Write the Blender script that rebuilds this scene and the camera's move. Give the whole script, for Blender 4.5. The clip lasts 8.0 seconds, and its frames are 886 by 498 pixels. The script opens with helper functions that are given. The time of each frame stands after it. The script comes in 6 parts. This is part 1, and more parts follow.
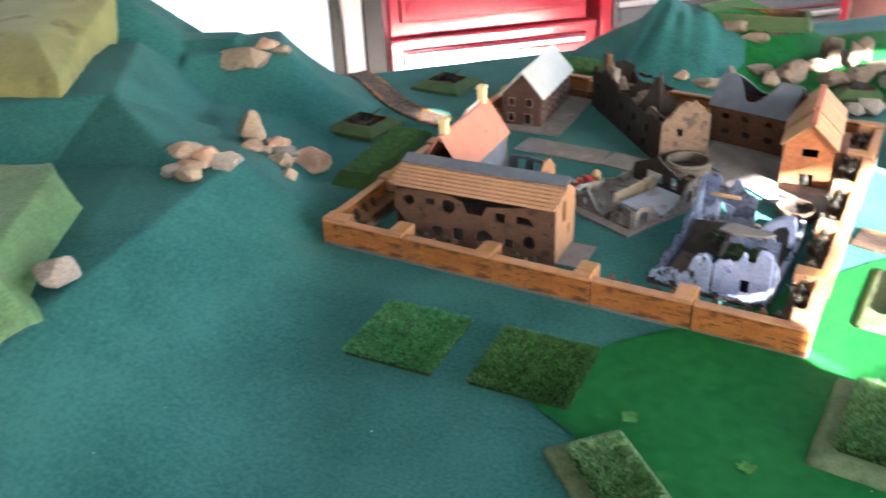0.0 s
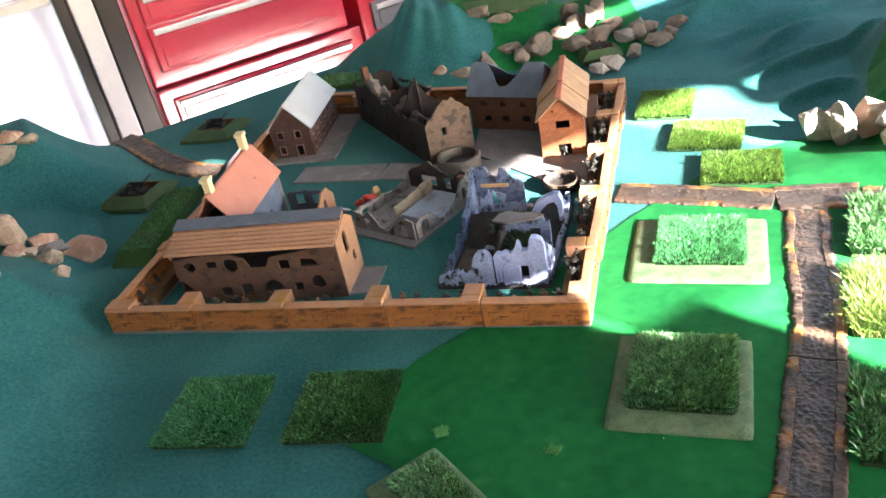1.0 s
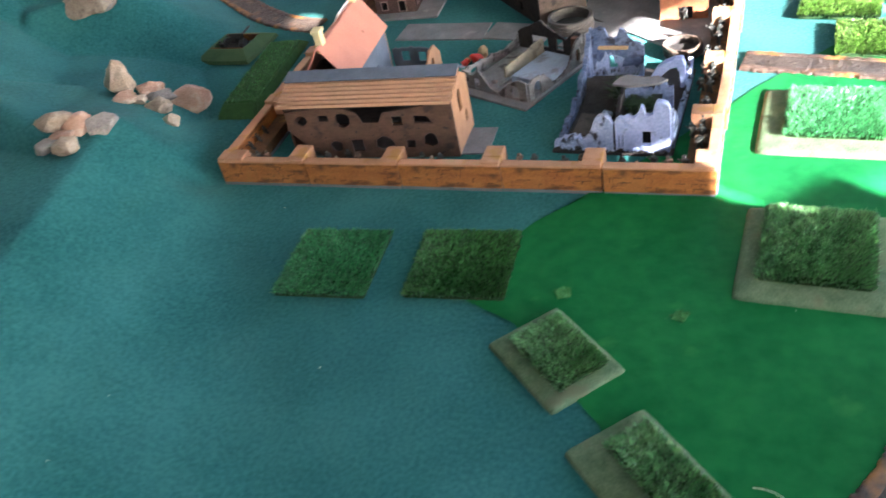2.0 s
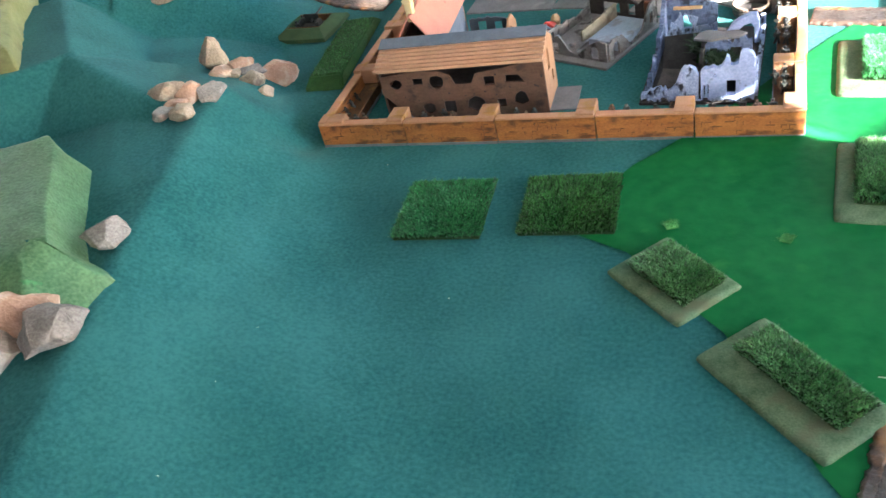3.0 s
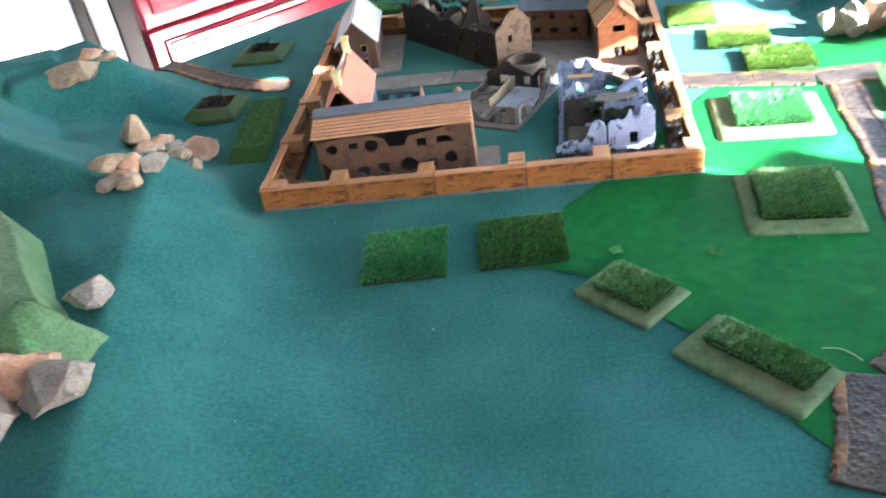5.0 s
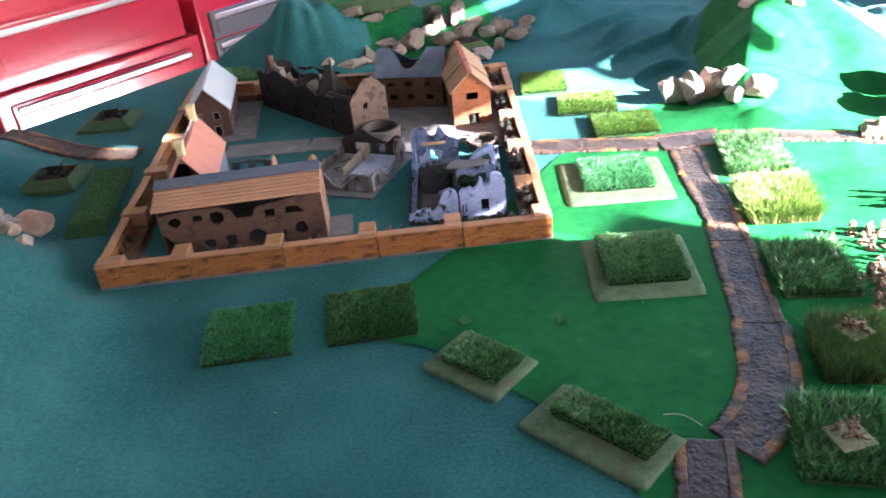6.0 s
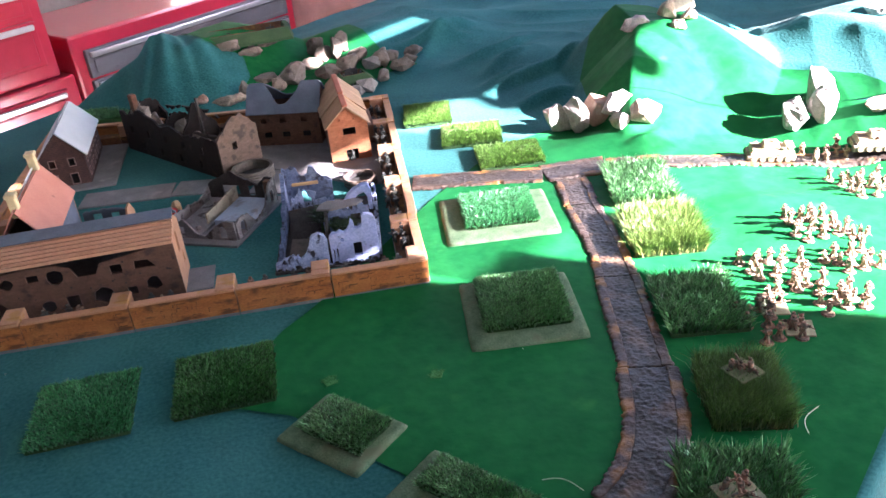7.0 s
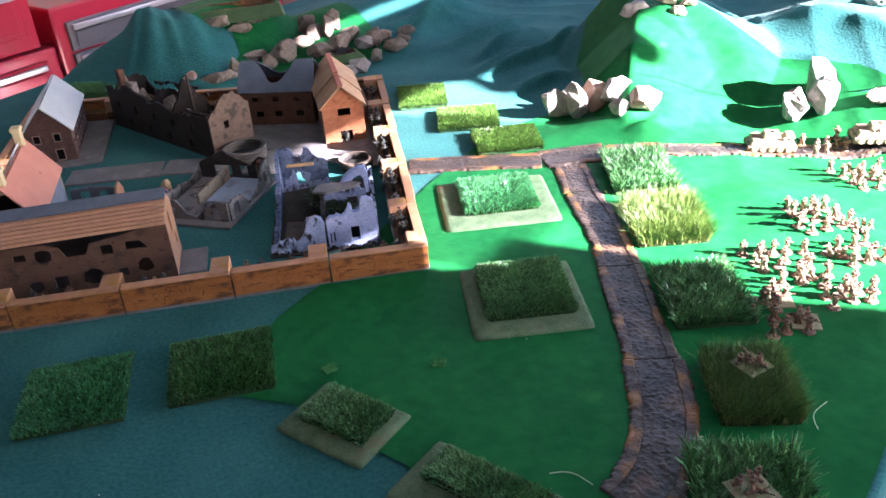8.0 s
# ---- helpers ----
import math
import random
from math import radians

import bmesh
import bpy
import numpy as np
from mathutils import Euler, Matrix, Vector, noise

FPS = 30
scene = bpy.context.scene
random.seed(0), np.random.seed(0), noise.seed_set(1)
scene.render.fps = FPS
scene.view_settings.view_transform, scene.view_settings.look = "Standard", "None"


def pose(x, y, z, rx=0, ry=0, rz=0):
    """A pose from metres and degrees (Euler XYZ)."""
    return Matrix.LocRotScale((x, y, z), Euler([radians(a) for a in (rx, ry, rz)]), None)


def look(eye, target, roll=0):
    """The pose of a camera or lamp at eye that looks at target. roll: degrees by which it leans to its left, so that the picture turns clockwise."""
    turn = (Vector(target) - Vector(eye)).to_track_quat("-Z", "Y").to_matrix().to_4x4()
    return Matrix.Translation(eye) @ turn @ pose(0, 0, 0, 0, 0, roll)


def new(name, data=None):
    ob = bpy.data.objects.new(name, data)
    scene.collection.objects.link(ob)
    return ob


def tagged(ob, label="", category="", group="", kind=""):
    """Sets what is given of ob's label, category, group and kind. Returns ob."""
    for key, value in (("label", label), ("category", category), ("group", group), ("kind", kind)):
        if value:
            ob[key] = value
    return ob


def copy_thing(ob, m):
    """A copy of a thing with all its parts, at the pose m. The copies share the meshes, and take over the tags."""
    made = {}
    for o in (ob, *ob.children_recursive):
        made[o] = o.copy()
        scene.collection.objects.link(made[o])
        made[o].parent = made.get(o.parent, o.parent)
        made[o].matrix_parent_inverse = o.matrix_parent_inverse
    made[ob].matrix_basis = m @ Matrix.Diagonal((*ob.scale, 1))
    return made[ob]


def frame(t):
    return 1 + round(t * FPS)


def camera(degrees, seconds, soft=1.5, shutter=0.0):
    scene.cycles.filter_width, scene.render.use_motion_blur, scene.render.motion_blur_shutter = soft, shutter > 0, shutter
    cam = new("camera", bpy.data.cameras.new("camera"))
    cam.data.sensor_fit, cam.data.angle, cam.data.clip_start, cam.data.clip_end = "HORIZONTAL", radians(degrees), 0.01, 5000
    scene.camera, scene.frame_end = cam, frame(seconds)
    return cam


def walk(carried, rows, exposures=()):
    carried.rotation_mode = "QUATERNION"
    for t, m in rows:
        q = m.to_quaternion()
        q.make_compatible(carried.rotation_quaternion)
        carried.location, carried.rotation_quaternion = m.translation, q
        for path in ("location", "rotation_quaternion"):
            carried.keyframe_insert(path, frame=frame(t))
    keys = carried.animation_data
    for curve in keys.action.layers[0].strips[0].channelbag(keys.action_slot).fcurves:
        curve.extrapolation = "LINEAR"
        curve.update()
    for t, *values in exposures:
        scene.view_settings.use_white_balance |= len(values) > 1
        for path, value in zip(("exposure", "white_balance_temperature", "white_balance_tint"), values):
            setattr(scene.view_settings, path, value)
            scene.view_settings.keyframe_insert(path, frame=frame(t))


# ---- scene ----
cam = camera(55.7, 8.0, shutter=0.35)
PATH = [
    (0, (0.652, -0.796, 0.539), (-0.231, 0.719, -0.424), -2.7),
    (0.5, (0.681, -0.773, 0.547), (0.022, 0.832, -0.447), -6.9),
    (1, (0.72, -0.752, 0.569), (0.173, 0.89, -0.435), -11.9),
    (1.5, (0.701, -0.727, 0.56), (0.097, 0.8, -0.582), -12.2),
    (2, (0.65, -0.769, 0.562), (-0.023, 0.664, -0.66), -13.0),
    (2.2, (0.627, -0.811, 0.56), (-0.059, 0.63, -0.645), -13.4),
    (3.3, (0.55, -0.892, 0.571), (-0.17, 0.518, -0.652), -16.4),
    (3.5, (0.534, -0.894, 0.563), (-0.229, 0.474, -0.679), -17.4),
    (4, (0.462, -0.969, 0.575), (-0.243, 0.421, -0.678), -16.8),
    (4.5, (0.426, -1.015, 0.584), (-0.047, 0.533, -0.59), -12.8),
    (5, (0.419, -1.019, 0.588), (0.145, 0.631, -0.508), -9.8),
    (5.2, (0.415, -1.019, 0.595), (0.227, 0.659, -0.478), -7.4),
    (6.3, (0.491, -0.962, 0.572), (0.56, 0.771, -0.423), -6.6),
    (6.5, (0.505, -0.944, 0.565), (0.625, 0.793, -0.418), -6.1),
    (7, (0.54, -0.905, 0.548), (0.734, 0.836, -0.418), -6.1),
    (7.5, (0.533, -0.898, 0.545), (0.765, 0.824, -0.445), -5.5),
    (8, (0.515, -0.881, 0.545), (0.755, 0.83, -0.462), -4.3),
]
walk(cam, [(t, look(eye, target, roll)) for t, eye, target, roll in PATH],
     exposures=[(0.0, 5.38, 6900, 17), (0.5, 5.38, 6800, 17), (1.0, 4.98, 6800, 18), (1.5, 4.63, 6900, 18), (2.0, 5.21, 6250, 17), (3.5, 5.84, 6400, 12), (4.0, 6.33, 6150, 12), (4.5, 6.18, 6150, 14), (5.0, 5.63, 6250, 15), (6.5, 4.86, 6050, 30), (8.0, 4.52, 5980, 29)])

# ---- world, sun and large lights ----
TURN_DEG = 43.0                    # the table and the room stand turned against the model town
CT, ST = math.cos(radians(TURN_DEG)), math.sin(radians(TURN_DEG))
ROOM = Matrix.Rotation(radians(TURN_DEG), 4, "Z")


def to_xy(u, n):
    return CT * u - ST * n, ST * u + CT * n


SUN_FROM = Vector((0.85, -0.52, 0.42)).normalized()
world = bpy.data.worlds.new("sky")
scene.world = world
world.use_nodes = True
wn = world.node_tree.nodes
sky = wn.new("ShaderNodeTexSky")
sky.sky_type = "NISHITA"
sky.sun_disc = False
sky.sun_elevation = math.asin(SUN_FROM.z)
sky.sun_rotation = math.atan2(SUN_FROM.x, SUN_FROM.y)
world.node_tree.links.new(sky.outputs["Color"], wn["Background"].inputs["Color"])
wn["Background"].inputs["Strength"].default_value = 0.05

sun = new("sun", bpy.data.lights.new("sun", "SUN"))
sun.data.energy, sun.data.angle, sun.data.color = 5.0, radians(0.6), (1.0, 0.93, 0.84)
sun.matrix_world = look(SUN_FROM * 8, (0, 0, 0))


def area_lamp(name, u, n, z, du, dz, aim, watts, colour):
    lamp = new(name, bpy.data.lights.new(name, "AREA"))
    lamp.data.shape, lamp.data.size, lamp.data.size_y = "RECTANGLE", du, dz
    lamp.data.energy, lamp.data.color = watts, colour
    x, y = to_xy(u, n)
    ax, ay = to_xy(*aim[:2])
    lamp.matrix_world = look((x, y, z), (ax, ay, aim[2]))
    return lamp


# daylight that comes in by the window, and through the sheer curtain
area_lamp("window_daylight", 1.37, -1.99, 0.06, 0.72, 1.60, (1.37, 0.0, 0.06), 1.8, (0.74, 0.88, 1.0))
# fill lamp added to brighten the far cloth; no window is known on this side
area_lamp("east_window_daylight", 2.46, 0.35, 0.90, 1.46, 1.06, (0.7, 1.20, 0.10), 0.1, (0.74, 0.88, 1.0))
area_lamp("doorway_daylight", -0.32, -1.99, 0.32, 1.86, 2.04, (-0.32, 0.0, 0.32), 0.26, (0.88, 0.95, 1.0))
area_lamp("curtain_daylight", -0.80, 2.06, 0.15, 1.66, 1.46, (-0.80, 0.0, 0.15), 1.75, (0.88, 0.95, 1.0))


# ---- materials ----
def mat(name, a, b, rough=0.75, scale=40.0, fine=500.0, relief=0.3, depth=0.001, metal=0.0, stain=None, stain_scale=9.0,
        stain_at=0.62, stretch=(1, 1, 1), random=0.0, island=False, spec=0.5, sheen=0.0, coat=0.0, bricks=None, root=None):
    """Two colours mixed by coarse and fine noise, with stains of a third, grain relief, and a random tint by object or island."""
    m = bpy.data.materials.new(name)
    m.use_nodes = True
    nt = m.node_tree
    n, link = nt.nodes, nt.links.new
    bsdf = n["Principled BSDF"]
    co = n.new("ShaderNodeTexCoord")
    mp = n.new("ShaderNodeMapping")
    mp.inputs["Scale"].default_value = stretch
    link(co.outputs["Object"], mp.inputs["Vector"])

    def noise_tex(s, detail=4.0):
        t = n.new("ShaderNodeTexNoise")
        t.inputs["Scale"].default_value, t.inputs["Detail"].default_value = s, detail
        link(mp.outputs["Vector"], t.inputs["Vector"])
        return t

    coarse, grain = noise_tex(scale), noise_tex(fine, 3.0)
    add = n.new("ShaderNodeMath")
    add.operation = "MULTIPLY_ADD"
    add.inputs[1].default_value = 0.5
    link(grain.outputs["Fac"], add.inputs[0])
    half = n.new("ShaderNodeMath")
    half.operation = "MULTIPLY"
    half.inputs[1].default_value = 0.5
    link(coarse.outputs["Fac"], half.inputs[0])
    link(half.outputs[0], add.inputs[2])
    ramp = n.new("ShaderNodeValToRGB")
    ramp.color_ramp.elements[0].position, ramp.color_ramp.elements[1].position = 0.36, 0.64
    ramp.color_ramp.elements[0].color, ramp.color_ramp.elements[1].color = (*a, 1), (*b, 1)
    link(add.outputs[0], ramp.inputs["Fac"])
    colour = ramp.outputs["Color"]
    if stain:
        st = noise_tex(stain_scale, 5.0)
        sr = n.new("ShaderNodeValToRGB")
        sr.color_ramp.elements[0].position, sr.color_ramp.elements[1].position = stain_at - 0.06, stain_at + 0.06
        link(st.outputs["Fac"], sr.inputs["Fac"])
        mix = n.new("ShaderNodeMix")
        mix.data_type = "RGBA"
        mix.inputs["B"].default_value = (*stain, 1)
        link(sr.outputs["Color"], mix.inputs["Factor"])
        link(colour, mix.inputs["A"])
        colour = mix.outputs["Result"]
    if root:                            # blades that change colour from their roots upwards: dry root colour, or shade painted in
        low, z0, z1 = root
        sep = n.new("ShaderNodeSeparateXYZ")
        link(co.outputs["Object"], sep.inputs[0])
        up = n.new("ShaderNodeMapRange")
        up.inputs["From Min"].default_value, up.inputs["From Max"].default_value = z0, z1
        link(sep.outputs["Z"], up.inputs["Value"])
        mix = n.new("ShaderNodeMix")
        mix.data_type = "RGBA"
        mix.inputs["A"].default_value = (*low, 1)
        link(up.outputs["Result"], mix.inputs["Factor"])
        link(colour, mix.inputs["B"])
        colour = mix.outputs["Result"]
    if bricks:                          # courses of small bricks on upright walls ("z") or flat pavings ("y")
        size, plane, dark = bricks
        sep, com = n.new("ShaderNodeSeparateXYZ"), n.new("ShaderNodeCombineXYZ")
        link(co.outputs["Object"], sep.inputs[0])
        along = n.new("ShaderNodeMath")
        along.operation = "ADD"
        link(sep.outputs["X"], along.inputs[0])
        if plane == "z":
            link(sep.outputs["Y"], along.inputs[1])
        else:
            along.inputs[1].default_value = 0.0
        link(along.outputs[0], com.inputs["X"])
        link(sep.outputs["Z" if plane == "z" else "Y"], com.inputs["Y"])
        bt = n.new("ShaderNodeTexBrick")
        bt.inputs["Scale"].default_value = 1.0
        bt.inputs["Brick Width"].default_value, bt.inputs["Row Height"].default_value = size * 2.1, size
        bt.inputs["Mortar Size"].default_value, bt.inputs["Mortar Smooth"].default_value = size * 0.13, 0.3
        bt.inputs["Color1"].default_value, bt.inputs["Color2"].default_value = (1, 1, 1, 1), (0.72, 0.70, 0.68, 1)
        bt.inputs["Mortar"].default_value = (dark, dark, dark, 1)
        link(com.outputs[0], bt.inputs["Vector"])
        mul = n.new("ShaderNodeMix")
        mul.data_type, mul.blend_type = "RGBA", "MULTIPLY"
        mul.inputs["Factor"].default_value = 1.0
        link(colour, mul.inputs["A"])
        link(bt.outputs["Color"], mul.inputs["B"])
        colour = mul.outputs["Result"]
    if random:
        src = n.new("ShaderNodeNewGeometry").outputs["Random Per Island"] if island else n.new("ShaderNodeObjectInfo").outputs["Random"]
        hsv = n.new("ShaderNodeHueSaturation")
        span = n.new("ShaderNodeMapRange")
        span.inputs["To Min"].default_value, span.inputs["To Max"].default_value = 1.0 - random, 1.0 + random
        link(src, span.inputs["Value"])
        link(span.outputs["Result"], hsv.inputs["Value"])
        link(colour, hsv.inputs["Color"])
        colour = hsv.outputs["Color"]
    link(colour, bsdf.inputs["Base Color"])
    bsdf.inputs["Roughness"].default_value, bsdf.inputs["Metallic"].default_value = rough, metal
    bsdf.inputs["Specular IOR Level"].default_value = spec
    bsdf.inputs["Sheen Weight"].default_value, bsdf.inputs["Sheen Roughness"].default_value = sheen, 0.45
    bsdf.inputs["Coat Weight"].default_value, bsdf.inputs["Coat Roughness"].default_value = coat, 0.12
    if relief:
        bp = n.new("ShaderNodeBump")
        bp.inputs["Strength"].default_value, bp.inputs["Distance"].default_value = relief, depth
        link(add.outputs[0], bp.inputs["Height"])
        link(bp.outputs["Normal"], bsdf.inputs["Normal"])
    return m


M = {
    "teal": mat("teal_felt", (0.011, 0.098, 0.100), (0.036, 0.178, 0.176), 0.92, 7, 230, 0.95, 0.0016, spec=0.12, sheen=0.03),
    "green": mat("green_cloth", (0.003, 0.100, 0.028), (0.009, 0.142, 0.040), 0.66, 13, 55, 0.6, 0.0032, stain=(0.03, 0.19, 0.05), stain_scale=16, stain_at=0.72, spec=0.06),
    "under": mat("table_wood", (0.16, 0.10, 0.06), (0.22, 0.14, 0.08), 0.6, 10, 150, 0.2),
    "floor": mat("floor_boards", (0.12, 0.055, 0.03), (0.19, 0.09, 0.05), 0.5, 3, 60, 0.2, 0.002, stretch=(1, 8, 1)),
    "plaster": mat("wall_paint", (0.30, 0.28, 0.25), (0.36, 0.34, 0.31), 0.85, 3, 60, 0.15),
    "ceiling": mat("ceiling_paint", (0.46, 0.45, 0.43), (0.52, 0.51, 0.49), 0.9, 3, 60, 0.1),
    "red": mat("red_enamel", (0.58, 0.022, 0.055), (0.64, 0.030, 0.068), 0.30, 3, 40, 0.03, 0.0005, coat=1.0),
    "greyd": mat("grey_enamel", (0.13, 0.135, 0.15), (0.16, 0.165, 0.18), 0.35, 3, 60, 0.05),
    "trim": mat("bright_trim", (0.70, 0.71, 0.73), (0.80, 0.80, 0.82), 0.28, 8, 200, 0.05, metal=0.6),
    "black": mat("black_paint", (0.006, 0.006, 0.007), (0.014, 0.013, 0.013), 0.5, 20, 300, 0.2),
    "curtain": mat("white_curtain", (0.80, 0.80, 0.82), (0.88, 0.88, 0.89), 0.9, 12, 400, 0.1),
    "whitep": mat("white_paint", (0.74, 0.74, 0.76), (0.82, 0.82, 0.83), 0.5, 6, 100, 0.05),
    "wood": mat("stained_wall_wood", (0.215, 0.076, 0.017), (0.410, 0.168, 0.044), 0.62, 34, 420, 0.5, 0.0010, stain=(0.100, 0.038, 0.012), stain_scale=40, stain_at=0.585, stretch=(0.7, 0.7, 2.0), random=0.14),
    "woodtop": mat("sanded_wall_top", (0.36, 0.185, 0.10), (0.48, 0.26, 0.15), 0.75, 60, 600, 0.3, 0.0006, stain=(0.40, 0.21, 0.04), stain_scale=40, stain_at=0.66, random=0.08),
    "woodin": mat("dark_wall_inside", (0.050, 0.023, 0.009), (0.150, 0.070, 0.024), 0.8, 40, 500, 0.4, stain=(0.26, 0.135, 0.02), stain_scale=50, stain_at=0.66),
    "mortar": mat("grey_base_strip", (0.10, 0.125, 0.15), (0.15, 0.18, 0.21), 0.85, 40, 500, 0.3),
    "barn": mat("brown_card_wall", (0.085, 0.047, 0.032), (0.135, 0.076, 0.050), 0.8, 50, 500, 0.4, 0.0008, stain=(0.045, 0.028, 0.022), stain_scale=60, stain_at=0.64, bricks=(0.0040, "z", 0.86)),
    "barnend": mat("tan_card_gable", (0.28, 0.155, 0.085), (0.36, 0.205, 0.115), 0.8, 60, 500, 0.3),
    "slat": mat("tan_roof_slat", (0.42, 0.245, 0.155), (0.52, 0.310, 0.200), 0.75, 25, 300, 0.2, random=0.06),
    "slate": mat("blue_grey_card", (0.085, 0.115, 0.16), (0.13, 0.165, 0.22), 0.75, 50, 500, 0.3),
    "annexm": mat("grey_annex_card", (0.060, 0.078, 0.100), (0.095, 0.118, 0.145), 0.8, 50, 500, 0.3),
    "slabdark": mat("fallen_roof_card", (0.050, 0.040, 0.034), (0.095, 0.078, 0.066), 0.85, 50, 500, 0.5, stain=(0.03, 0.025, 0.022), stain_scale=60, stain_at=0.6),
    "pink": mat("pink_card_roof", (0.44, 0.180, 0.125), (0.52, 0.225, 0.16), 0.75, 40, 500, 0.15, stain=(0.22, 0.09, 0.06), stain_scale=70, stain_at=0.76),
    "cream": mat("cream_foam", (0.58, 0.50, 0.28), (0.70, 0.62, 0.38), 0.85, 90, 700, 0.5),
    "brickd": mat("dark_brick_card", (0.040, 0.020, 0.018), (0.076, 0.039, 0.032), 0.85, 90, 700, 0.6, 0.001, random=0.05, bricks=(0.0034, "z", 1.35)),
    "palegrey": mat("pale_grey_roof", (0.36, 0.42, 0.44), (0.44, 0.50, 0.52), 0.65, 30, 500, 0.15),
    "frames": mat("pale_window_paint", (0.150, 0.100, 0.095), (0.235, 0.165, 0.155), 0.8, 90, 500, 0.2),
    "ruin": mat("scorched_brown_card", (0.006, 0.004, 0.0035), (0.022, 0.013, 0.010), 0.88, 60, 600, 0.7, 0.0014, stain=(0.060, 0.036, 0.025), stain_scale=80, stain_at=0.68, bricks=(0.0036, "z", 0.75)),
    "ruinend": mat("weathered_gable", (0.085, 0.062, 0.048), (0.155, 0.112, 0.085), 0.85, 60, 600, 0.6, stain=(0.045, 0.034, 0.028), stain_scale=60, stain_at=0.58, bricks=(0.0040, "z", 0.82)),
    "rubble": mat("grey_rubble", (0.13, 0.11, 0.095), (0.30, 0.26, 0.22), 0.9, 60, 500, 0.7),
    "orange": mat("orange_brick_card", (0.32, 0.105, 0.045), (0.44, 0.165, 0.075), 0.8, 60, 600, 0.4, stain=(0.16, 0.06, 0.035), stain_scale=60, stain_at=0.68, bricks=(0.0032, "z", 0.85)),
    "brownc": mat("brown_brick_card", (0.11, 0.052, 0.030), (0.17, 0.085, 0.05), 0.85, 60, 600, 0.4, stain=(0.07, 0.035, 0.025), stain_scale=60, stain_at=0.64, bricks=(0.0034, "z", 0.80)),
    "plank": mat("tan_plank_roof", (0.33, 0.205, 0.115), (0.46, 0.30, 0.18), 0.75, 60, 700, 0.3, random=0.12),
    "ridge": mat("red_ridge", (0.40, 0.12, 0.07), (0.50, 0.17, 0.10), 0.75, 60, 600, 0.2),
    "slab": mat("grey_paving", (0.125, 0.127, 0.135), (0.205, 0.203, 0.210), 0.85, 40, 450, 0.5, 0.0009, stain=(0.25, 0.24, 0.24), stain_scale=30, stain_at=0.66),
    "greyr": mat("grey_ruin_card", (0.155, 0.150, 0.152), (0.310, 0.300, 0.298), 0.85, 60, 600, 0.5, stain=(0.06, 0.052, 0.05), stain_scale=60, stain_at=0.60, bricks=(0.0036, "z", 0.80)),
    "greyb": mat("burnt_grey_card", (0.016, 0.014, 0.014), (0.055, 0.047, 0.043), 0.85, 60, 600, 0.5),
    "greyf": mat("pale_blue_floor", (0.22, 0.28, 0.37), (0.33, 0.40, 0.50), 0.6, 40, 500, 0.2, stain=(0.20, 0.21, 0.23), stain_scale=40, stain_at=0.62),
    "olive": mat("tan_partition", (0.205, 0.180, 0.130), (0.300, 0.270, 0.205), 0.85, 60, 500, 0.3, stain=(0.14, 0.12, 0.085), stain_scale=60, stain_at=0.6),
    "bluewall": mat("pale_blue_plaster", (0.23, 0.31, 0.55), (0.40, 0.49, 0.77), 0.85, 24, 300, 0.8, 0.0015, stain=(0.03, 0.035, 0.05), stain_scale=70, stain_at=0.70),
    "ivyleaf": mat("dark_ivy_leaves", (0.008, 0.026, 0.008), (0.022, 0.060, 0.018), 0.7, 90, 900, 0.6, 0.001),
    "blue": mat("blue_white_plaster", (0.17, 0.245, 0.44), (0.44, 0.54, 0.76), 0.8, 60, 480, 1.0, 0.003, stain=(0.012, 0.014, 0.024), stain_scale=85, stain_at=0.585, stretch=(1.4, 1.4, 0.7)),
    "bluef": mat("blue_facade", (0.050, 0.085, 0.175), (0.165, 0.225, 0.37), 0.85, 60, 420, 0.9, 0.002, stain=(0.020, 0.027, 0.05), stain_scale=80, stain_at=0.60),
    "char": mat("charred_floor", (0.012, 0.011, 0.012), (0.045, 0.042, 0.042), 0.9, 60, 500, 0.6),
    "rope": mat("grey_ring_stone", (0.070, 0.062, 0.055), (0.140, 0.125, 0.110), 0.85, 60, 500, 0.4, stretch=(1, 1, 4)),
    "redbit": mat("red_scrap", (0.50, 0.02, 0.015), (0.62, 0.05, 0.03), 0.6, 90, 500, 0.2),
    "tanbit": mat("tan_scrap", (0.40, 0.26, 0.13), (0.52, 0.36, 0.20), 0.8, 90, 500, 0.4, random=0.2),
    "dark": mat("dark_figure_paint", (0.012, 0.014, 0.014), (0.05, 0.055, 0.05), 0.6, 200, 900, 0.4, random=0.3),
    "figtan": mat("tan_figure_paint", (0.22, 0.150, 0.095), (0.42, 0.315, 0.215), 0.8, 260, 900, 0.4, stain=(0.10, 0.065, 0.04), stain_scale=200, stain_at=0.52, random=0.12),
    "figbrown": mat("brown_figure_paint", (0.12, 0.062, 0.038), (0.27, 0.165, 0.11), 0.8, 260, 900, 0.4, stain=(0.06, 0.055, 0.035), stain_scale=200, stain_at=0.52, random=0.12),
    "figbase": mat("flocked_figure_base", (0.17, 0.17, 0.10), (0.28, 0.27, 0.17), 0.9, 200, 900, 0.5),
    "tank": mat("sand_tank_paint", (0.21, 0.165, 0.10), (0.33, 0.26, 0.165), 0.8, 90, 600, 0.3, stain=(0.14, 0.14, 0.06), stain_scale=70, stain_at=0.60),
    "track": mat("tank_track", (0.10, 0.08, 0.06), (0.20, 0.16, 0.11), 0.8, 200, 900, 0.6),
